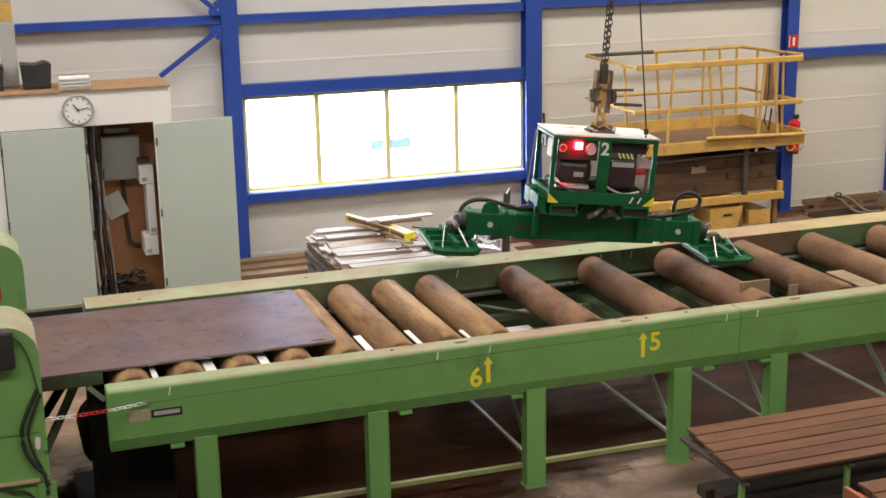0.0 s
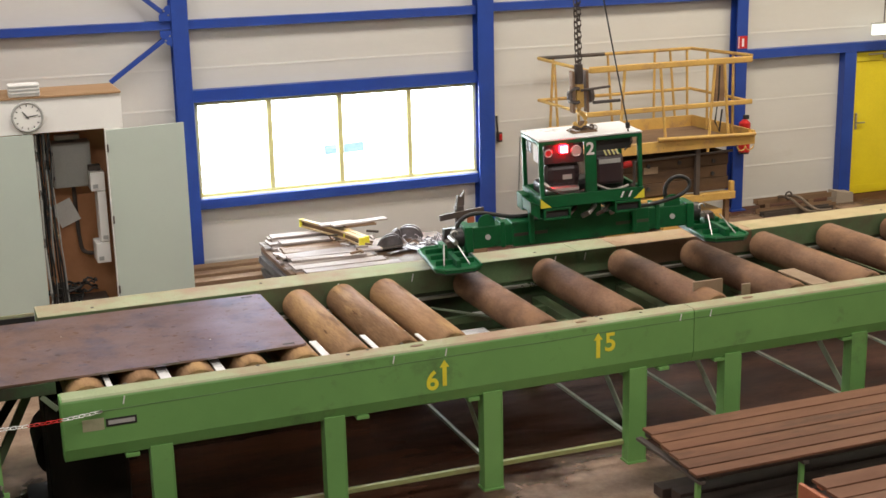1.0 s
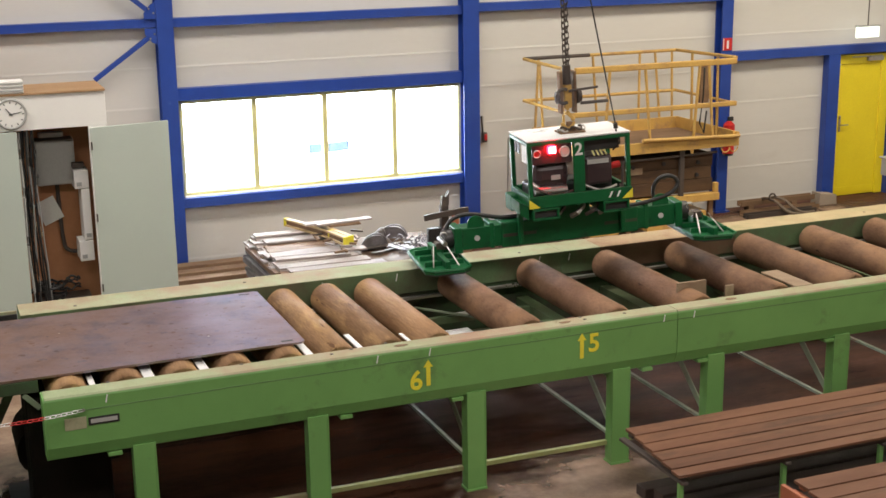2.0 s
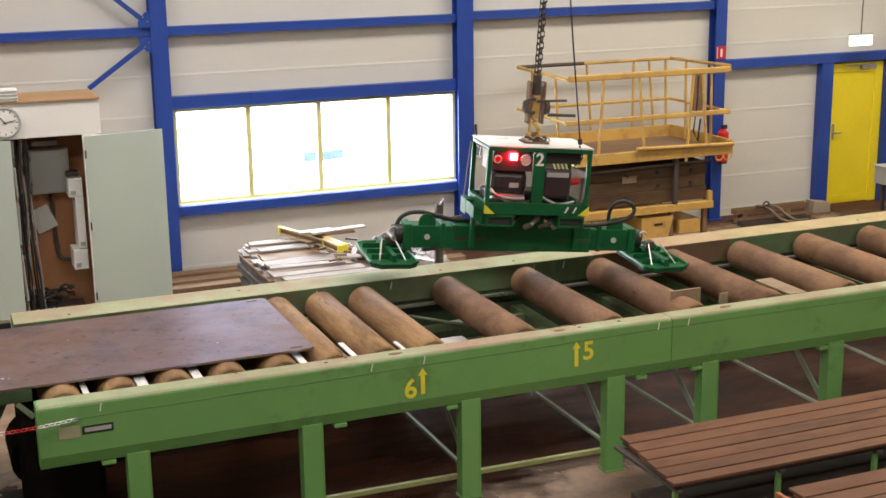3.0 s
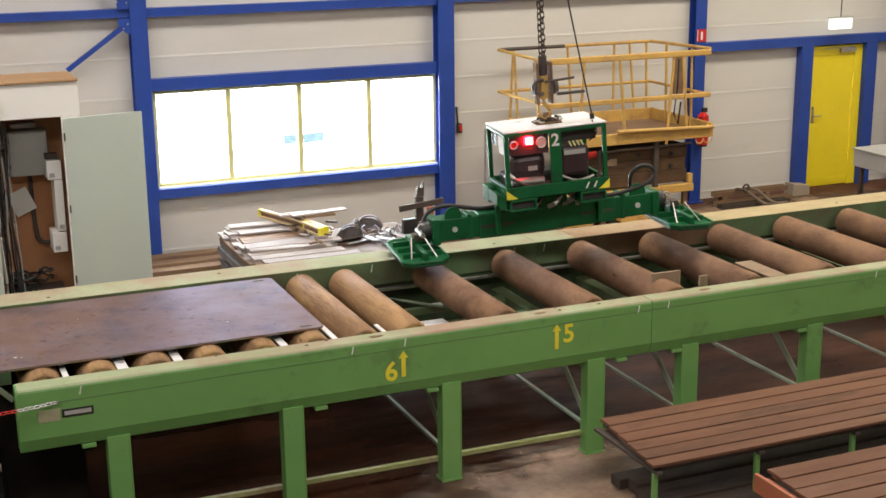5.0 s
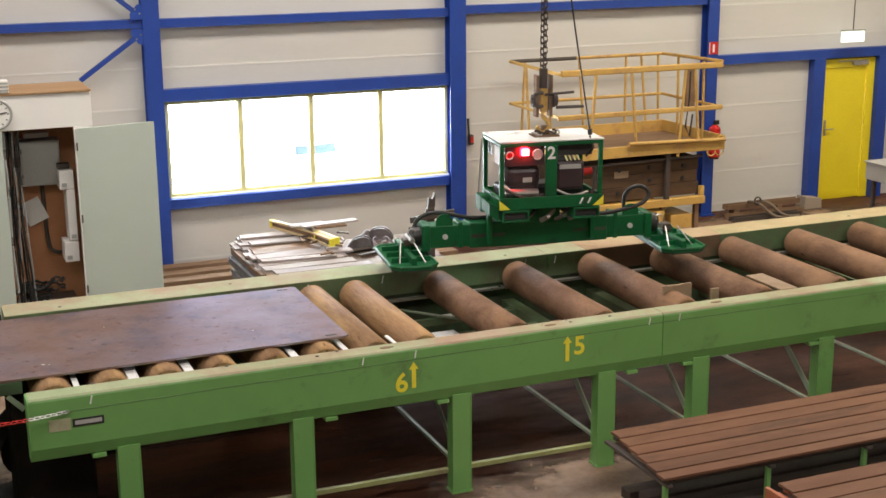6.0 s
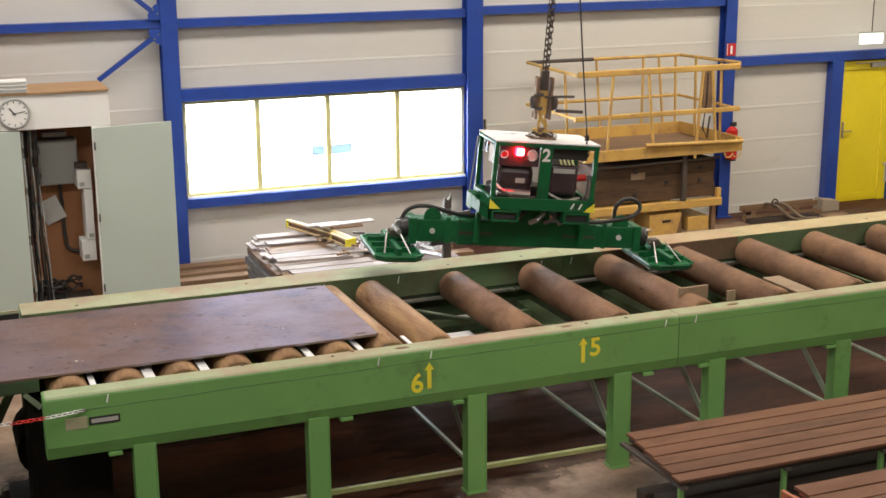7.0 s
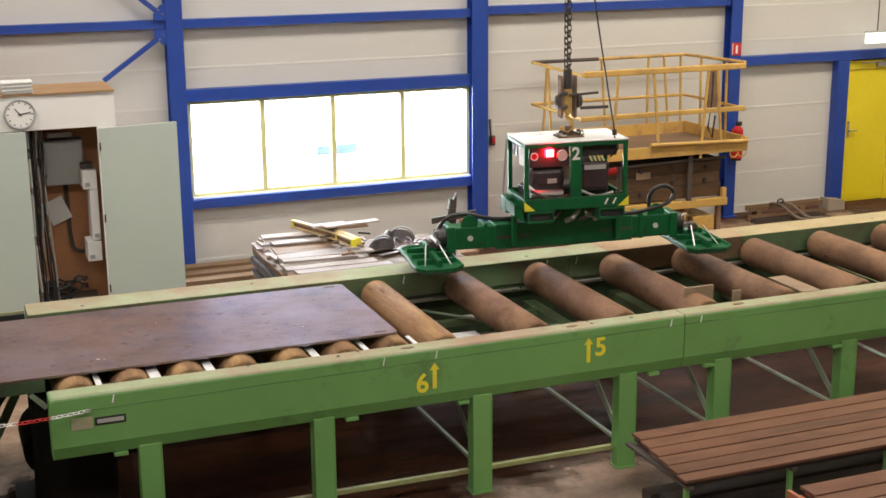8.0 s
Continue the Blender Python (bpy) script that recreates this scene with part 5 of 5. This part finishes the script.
part("crossbar", bar(B(), (-0.25, -0.045, 0.985), (0.27, -0.045, 1.035), 0.03, 0.065, 0.004), M_DARK_STEEL, post)
part("hanging_clamp", box(B(), 0.06, 0.14, -0.10, -0.06, 0.82, 0.99, 0.012), M_ORANGE, post)
part("side_box", box(B(), -0.20, -0.05, -0.05, 0.02, 0.70, 0.86, 0.006), M_BLACK, post)

skirt = thing("skirting_timber", pose(0, 0, 0), "long brown timbers lying along the foot of the wall", "timber")
for i, (x0, x1) in enumerate(((2.0, 6.4), (2.3, 6.2), (1.9, 5.6))):
    part("timber", box(B(), x0, x1, 15.0 + 0.2 * i, 15.18 + 0.2 * i, 0.0, 0.08 + 0.03 * i, 0.006), M_WOOD_BROWN, skirt)


# ---------------------------------------------------------------- yellow work platform on its crate
def work_platform():
    top = thing("work_platform", pose(7.38, 14.14, 0), "dull yellow railed lifting platform standing on brown crates", "work platform")
    W, D = 2.27, 1.41
    ZT, ZM, ZL = 2.35, 1.81, 1.43
    tray = part("tray", box(B(), 0.10, W + 0.02, 0.0, D - 0.05, 1.27, 1.30, 0.004), M_YELLOW, top)
    part("tray_board", box(B(), 0.14, W - 0.02, 0.05, D - 0.10, 1.302, 1.315), M_WOOD_BROWN, tray)
    part("front_beam", box(B(), 0.10, W + 0.03, -0.05, -0.002, 1.272, 1.41, 0.006), M_YELLOW, tray)
    part("front_tube", rod(B(), (0.91, -0.075, 1.445), (W + 0.04, -0.075, 1.405), 0.024, 10), M_YELLOW, tray)
    part("toe_board", box(B(), 0.10, W + 0.02, D - 0.05, D - 0.02, 1.301, 1.455, 0.004), M_YELLOW, tray)
    part("toe_board", box(B(), W - 0.01, W + 0.02, 0.0, D - 0.051, 1.301, 1.46, 0.004), M_YELLOW, tray)
    part("toe_board", box(B(), 0.10, 0.13, 0.0, D - 0.051, 1.301, 1.46, 0.004), M_YELLOW, tray)

    def pipe(a, b, r=0.022, mt=M_YELLOW, name="rail"):
        return part(name, rod(B(), a, b, r, 10), mt, top, smooth=True)

    pipe((0.0, D, ZT), (0.95, D, ZT), 0.024, M_DARK_STEEL)
    pipe((0.95, D, ZT), (W, D, ZT))
    part("rail", box(B(), 0.0, W, -0.03, 0.03, ZT - 0.045, ZT + 0.03, 0.012), M_YELLOW, top)
    pipe((W, 0.0, ZT + 0.035), (W, D, ZT))
    pipe((0.0, 0.0, ZT - 0.02), (0.0, D, ZT))
    part("rail", box(B(), -0.04, W + 0.02, -0.025, 0.025, ZM - 0.03, ZM + 0.03, 0.01), M_YELLOW, top)
    pipe((0.0, D, ZM), (W, D, ZM))
    pipe((W, 0.0, ZM), (W, D, ZM), 0.02)
    pipe((0.0, 0.0, ZM), (0.0, D, ZM), 0.02)
    for xb, xt in ((0.40, 0.47), (1.04, 0.96), (1.645, 1.735), (1.94, 1.866)):
        pipe((xb, -0.03, 1.225 if 1.5 < xb < 1.8 else 1.412), (xt, -0.01, ZT - 0.02), 0.0195, M_YELLOW, "post")
    for xb, xt in ((0.148, 0.208), (1.08, 1.0), (1.694, 1.707), (2.036, 1.94), (2.22, 2.2)):
        pipe((xb, D - 0.02, 1.30), (xt, D, ZT - 0.02), 0.0175, M_YELLOW, "post")
    for y in (0.35, 0.95):
        pipe((W - 0.02, y, 1.30), (W - 0.02, y + 0.03, ZT), 0.0185, M_YELLOW, "post")
        pipe((0.06, y, 1.30), (0.0, y, ZT - 0.02), 0.0175, M_YELLOW, "post")
    part("gate_panel", box(B(), W - 0.16, W - 0.02, 0.55, 0.60, 1.75, 2.28, 0.008), M_WOOD_BROWN, top)
    part("hanging_rope", tube(B(), [(W - 0.30, 0.25, 2.25), (W - 0.31, 0.24, 1.9), (W - 0.36, 0.23, 1.55), (W - 0.30, 0.22, 1.42), (W - 0.26, 0.23, 1.7)], 0.012, 6), M_RUBBER, top)
    part("end_fitting", box(B(), W + 0.02, W + 0.06, -0.05, 0.02, 1.27, 1.45, 0.006), M_YELLOW, top)
    for s in (0, 1):
        part("latch_ring", tube(B(), arc((W - 0.17 + 0.12 * s, -0.09, 1.27), 0.06, 180, 360, 8), 0.008, 6), M_YELLOW, top)
    # lower part: crates, fork channels
    cr = part("crate", box(B(), 0.30, 2.03, 0.10, D - 0.1, 0.69, 1.18, 0.01), M_CRATE, top)
    for k, (za, zb) in enumerate(((0.70, 0.865), (0.869, 1.02), (1.024, 1.17))):
        part("board", box(B(), 0.29 + 0.01 * (k % 2), 2.03 - 0.02 * (k % 2), 0.075 + 0.004 * k, 0.099, za, zb, 0.005), M_CRATE, cr)
    for x, z in ((0.86, 1.09), (0.86, 0.80), (1.30, 1.10), (1.31, 0.93), (1.80, 1.08), (1.79, 0.92)):
        part("knob", rod(B(), (x, 0.055, z), (x, 0.074, z), 0.026, 12), M_RUBBER, cr)
    part("label", box(B(), 0.80, 1.0, 0.070, 0.0745, 0.99, 1.075), M_STOP, top)
    part("support_post", box(B(), 1.505, 1.565, 0.0, 0.052, 0.676, 1.268, 0.004), M_DARK_STEEL, top)
    part("hose_rail", rod(B(), (0.3, 0.03, 1.17), (2.05, 0.03, 1.20), 0.018, 8), M_DARK_STEEL, top)
    part("base_channel", box(B(), 0.15, 2.10, 0.0, 0.12, 0.58, 0.675, 0.006), M_YELLOW, top)
    part("base_channel", box(B(), 0.15, 2.10, D - 0.25, D - 0.13, 0.58, 0.675, 0.006), M_YELLOW, top)
    for x0, x1, z0, z1 in ((0.26, 0.72, 0.27, 0.53), (1.06, 1.52, 0.26, 0.53), (1.615, 1.92, 0.28, 0.455)):
        pk = part("fork_pocket", prism(B(), [(x0, z0), (x1 - 0.07, z0), (x1, z1), (x0, z1)] if z1 > 0.5 else [(x0, z0), (x1, z0), (x1, z1), (x0, z1)], "y", 0.02, D - 0.15), M_YELLOW, top)
        if z1 > 0.5:
            part("pocket_slot", box(B(), x0 + 0.18, x0 + 0.30, 0.013, 0.0195, 0.42, 0.45, 0.001), M_BLACK, pk)
    part("stub_post", box(B(), 2.04, 2.10, 0.03, 0.09, 0.676, 0.80, 0.004), M_YELLOW, top)
    for x in (0.22, 0.82, 1.52, 2.02):
        part("leg", box(B(), x - 0.03, x + 0.03, 0.06, 0.12, 0.0, 0.579, 0.004), M_WOOD_BROWN, top)
        part("leg", box(B(), x - 0.03, x + 0.03, D - 0.25, D - 0.19, 0.0, 0.579, 0.004), M_WOOD_BROWN, top)


work_platform()

# ---------------------------------------------------------------- small things on and by the wall
sign = thing("fire_sign", pose(10.525, 15.657, 2.372), "small red and white fire-equipment sign on a blue column", "sign")
part("plate", box(B(), -0.075, 0.075, -0.006, -0.001, -0.085, 0.085, 0.001), M_RED, sign)
part("symbol_bar", box(B(), -0.012, 0.02, -0.009, -0.0065, -0.06, 0.05), M_LIFT_WHITE, sign)
part("border", box(B(), -0.068, -0.058, -0.009, -0.0065, -0.078, 0.078), M_LIFT_WHITE, sign)

ext = thing("fire_extinguisher", pose(10.535, 15.55, 0.87), "red fire extinguisher hung on a blue column", "extinguisher")
part("cylinder", rod(B(), (0, 0, 0), (0, 0, 0.40), 0.08, 20), M_RED, ext, smooth=True)
part("shoulder", rod(B(), (0, 0, 0.40), (0, 0, 0.45), 0.08, 20, 0.03), M_RED, ext, smooth=True)
part("valve", box(B(), -0.02, 0.06, -0.02, 0.02, 0.45, 0.51, 0.006), M_BLACK, ext)
part("foot_ring", rod(B(), (0, 0, -0.03), (0, 0, 0), 0.07, 20), M_BLACK, ext)
part("bracket", box(B(), -0.09, 0.02, 0.06, 0.1, 0.1, 0.3, 0.004), M_BLACK, ext)

hooks = thing("hook_set", pose(6.90, 15.80, 1.25), "small dark hose and red clip hung on the wall", "hook")
part("board", box(B(), -0.03, 0.03, 0.02, 0.039, 0.0, 0.36, 0.004), M_GREY, hooks)
part("hose", tube(B(), [(-0.01, 0, 0.36), (-0.015, -0.02, 0.28), (-0.005, -0.03, 0.15)], 0.012, 6), M_RUBBER, hooks)
part("clip", box(B(), -0.01, 0.05, -0.06, 0.018, 0.02, 0.15, 0.012), M_DARK_STEEL, hooks)
part("red_grip", box(B(), 0.0, 0.04, -0.075, -0.061, 0.05, 0.13, 0.008), M_RED, hooks)

exit_light = thing("exit_light", pose(12.77, 15.50, 2.45), "lit white emergency light hanging from a rod", "emergency light")
part("housing", box(B(), -0.20, 0.20, -0.03, 0.03, 0.075, 0.095, 0.004), M_GREY, exit_light)
part("lit_panel", box(B(), -0.195, 0.195, -0.025, 0.025, -0.08, 0.074, 0.012), M_EXIT, exit_light)
part("rod", rod(B(), (0.0, 0, 0.095), (0.02, 0, 5.1), 0.008, 8), M_DARK_STEEL, exit_light)

cart = thing("grey_bench", pose(11.60, 12.95, -0.05), "grey sheet-metal bench cabinet with a dark latch", "bench")
part("body", box(B(), 0.0, 1.9, 0.0, 0.7, 0.86, 1.08, 0.008), M_GREY, cart)
part("top", box(B(), -0.02, 1.92, -0.02, 0.72, 1.081, 1.10, 0.006), M_GREY, cart)
part("latch", box(B(), 0.02, 0.12, -0.04, -0.021, 1.02, 1.06, 0.006), M_DARK_STEEL, cart)
part("sticker", box(B(), 0.50, 0.58, -0.004, -0.001, 0.93, 1.0), M_YPAINT, cart)
for x in (0.06, 1.80):
    for y in (0.05, 0.6):
        part("leg", box(B(), x, x + 0.05, y, y + 0.05, 0.05, 0.859, 0.004), M_DARK_STEEL, cart)
part("shelf", box(B(), 0.05, 1.85, 0.08, 0.62, 0.45, 0.50, 0.004), M_DARK_STEEL, cart)

bed = thing("rusty_channel_stack", pose(10.60, 15.05, 0), "rusty steel channels lying on the floor by the wall", "steel channels")
for i, (y, z, ln) in enumerate(((0.05, 0.0, 1.15), (0.22, 0.0, 1.28), (0.36, 0.11, 1.25))):
    bm = B()
    box(bm, 0.05 * i, ln + 0.05 * i, y, y + 0.012, z, z + 0.07, 0.002)
    box(bm, 0.05 * i, ln + 0.05 * i, y + 0.10, y + 0.112, z, z + 0.07, 0.002)
    box(bm, 0.05 * i, ln + 0.05 * i, y + 0.012, y + 0.10, z, z + 0.012)
    part("channel", bm, M_WOOD_BROWN if i else M_DARK_STEEL, bed)
for x in (0.22, 0.95):
    part("bearer", box(B(), x, x + 0.09, 0.355, 0.48, 0.0, 0.109, 0.004), M_WOOD_BROWN, bed)
strap = thing("lifting_strap", pose(11.10, 15.15, 0.0), "pale looped lifting strap thrown over the channels", "strap")
for k in (0.0, 0.16):
    part("loop", tube(B(), [(-0.05 + k, 0.26, 0.20), (-0.06 + k, 0.12, 0.225), (-0.01 + k, 0.0, 0.20), (0.08 + k, -0.08, 0.10), (0.22 + k, -0.10, 0.03), (0.42 + k, -0.09, 0.022)], 0.022, 8, 4), M_STRAP, strap, smooth=True)
part("shackle", tube(B(), arc((-0.06, 0.02, 0.265), 0.05, 0, 300, 12), 0.013, 6), M_DARK_STEEL, strap)

yard_sign = thing("yard_sign", pose(6.02, 20.55, -0.25), "pale blue board on a thin post out in the bright yard", "sign board", "yard boards")
part("board", box(B(), -0.11, 0.11, -0.02, 0.02, 0.66, 0.82, 0.01), M_PALE_BLUE, yard_sign)
part("foot_post", rod(B(), (0, 0.0, 0), (0, 0.0, 0.659), 0.008, 8), M_LIFT_WHITE, yard_sign)
copy_thing(yard_sign, pose(6.34, 20.55, -0.25))
copy_thing(yard_sign, pose(6.50, 20.60, -0.25))
flag = thing("yard_post", pose(5.62, 20.6, -0.25), "thin pale post out in the yard", "post")
part("shaft", rod(B(), (0, 0, 0), (0, 0, 1.0), 0.02, 8), M_GREY, flag)

# corner column at the end wall
part("column", h_section(B(), 14.08, 0.2, 0.0, ROOF_Z, 15.45, 15.66), M_BLUE, frame_north)

# ---------------------------------------------------------------- cladding panels of the long wall
PANEL = 0.471
bays = [(X0, -1.06), (-1.06, 2.838), (2.838, 6.697), (6.697, 10.525), (10.525, X1)]
shared = {}


def panel(x0, x1, z0, z1):
    key = (round(x1 - x0, 3), round(z1 - z0, 3))
    if key not in shared:
        bm = B()
        w, h = key
        prism(bm, [(0.0, 0.0), (0.029, 0.0), (0.029, h), (0.0, h)] if h < 0.2 else
              [(0.029, 0.0005), (0.029, h), (0.0, h), (0.0, 0.032), (-0.0038, 0.012), (-0.0038, 0.0005)], "x", 0.001, w - 0.001)
        ob = part("panel", bm, M_CLAD, wall_north)
        shared[key] = ob.data
    else:
        ob = new("panel", shared[key])
        ob.parent = wall_north
    ob.location = (x0, WALL_Y, z0)


z = 0.095 - PANEL
while z < ROOF_Z:
    za, zb = max(z, 0.0), min(z + PANEL, ROOF_Z)
    for i, (xa, xb) in enumerate(bays):
        spans = [(xa, xb, za, zb)]
        if i == 2:
            spans = []
            if za < 0.84:
                spans.append((xa, xb, za, min(zb, 0.84)))
            if zb > 2.13:
                spans.append((xa, xb, max(za, 2.13), zb))
        if i == 4:
            spans = []
            if za < 2.17:
                spans += [(xa, 12.45, za, min(zb, 2.17)), (13.56, xb, za, min(zb, 2.17))]
            if zb > 2.17:
                spans.append((xa, xb, max(za, 2.17), zb))
        for s in spans:
            if s[3] - s[2] > 0.02:
                panel(*s)
    z += PANEL


# ---------------------------------------------------------------- what moves
def motions():
    # the plate creeps along at 0.11 m/s, and the driven rollers turn under it
    walk(steel_plate, [(t, pose(PLATE_X + 0.11 * t, 8.84, 1.2315)) for t in range(9)])
    for ob in rollers[:8]:
        x, y, z = ob.location
        turn = math.degrees(0.11 / ROLL_R)
        walk(ob, [(t, pose(x, y, z, 0, turn * t, 0)) for t in range(9)])
    # the lifter rocks and sways on its chain, one pad hanging nearly level: seconds, tilt
    TILT = [(0.0, 5.75), (0.5, 2.64), (1.0, -2.1), (1.5, -4.35), (1.8, -4.05), (2.8, 4.35), (3.0, 5.1), (3.5, 6.25), (4.0, 3.1), (4.2, 1.5), (5.3, -4.0), (5.5, -3.6),
            (6.0, 0.3), (6.5, 4.4), (7.0, 5.6), (7.5, 3.9), (8.0, -0.4)]
    rows, chain = [], []
    for t, a in TILT:
        x = 5.024 - 0.0345 * a
        rows.append((t, pose(x, 9.90, 2.45, 0, a, -8.5)))
        chain.append((t, pose(x - 0.015, 9.90, 2.455, 0, 0.9 * a, -8.5)))
    walk(lifter, rows)
    for pad, pivot, free in pads:
        hang = Matrix.Translation(pivot + Vector((0, 0, -0.03)))
        walk(pad, [(t, hang @ pose(0, 0, 0, 0, -free * a, 0) @ Matrix.Translation(-pivot)) for t, a in TILT])
    walk(hoist, chain)


motions()
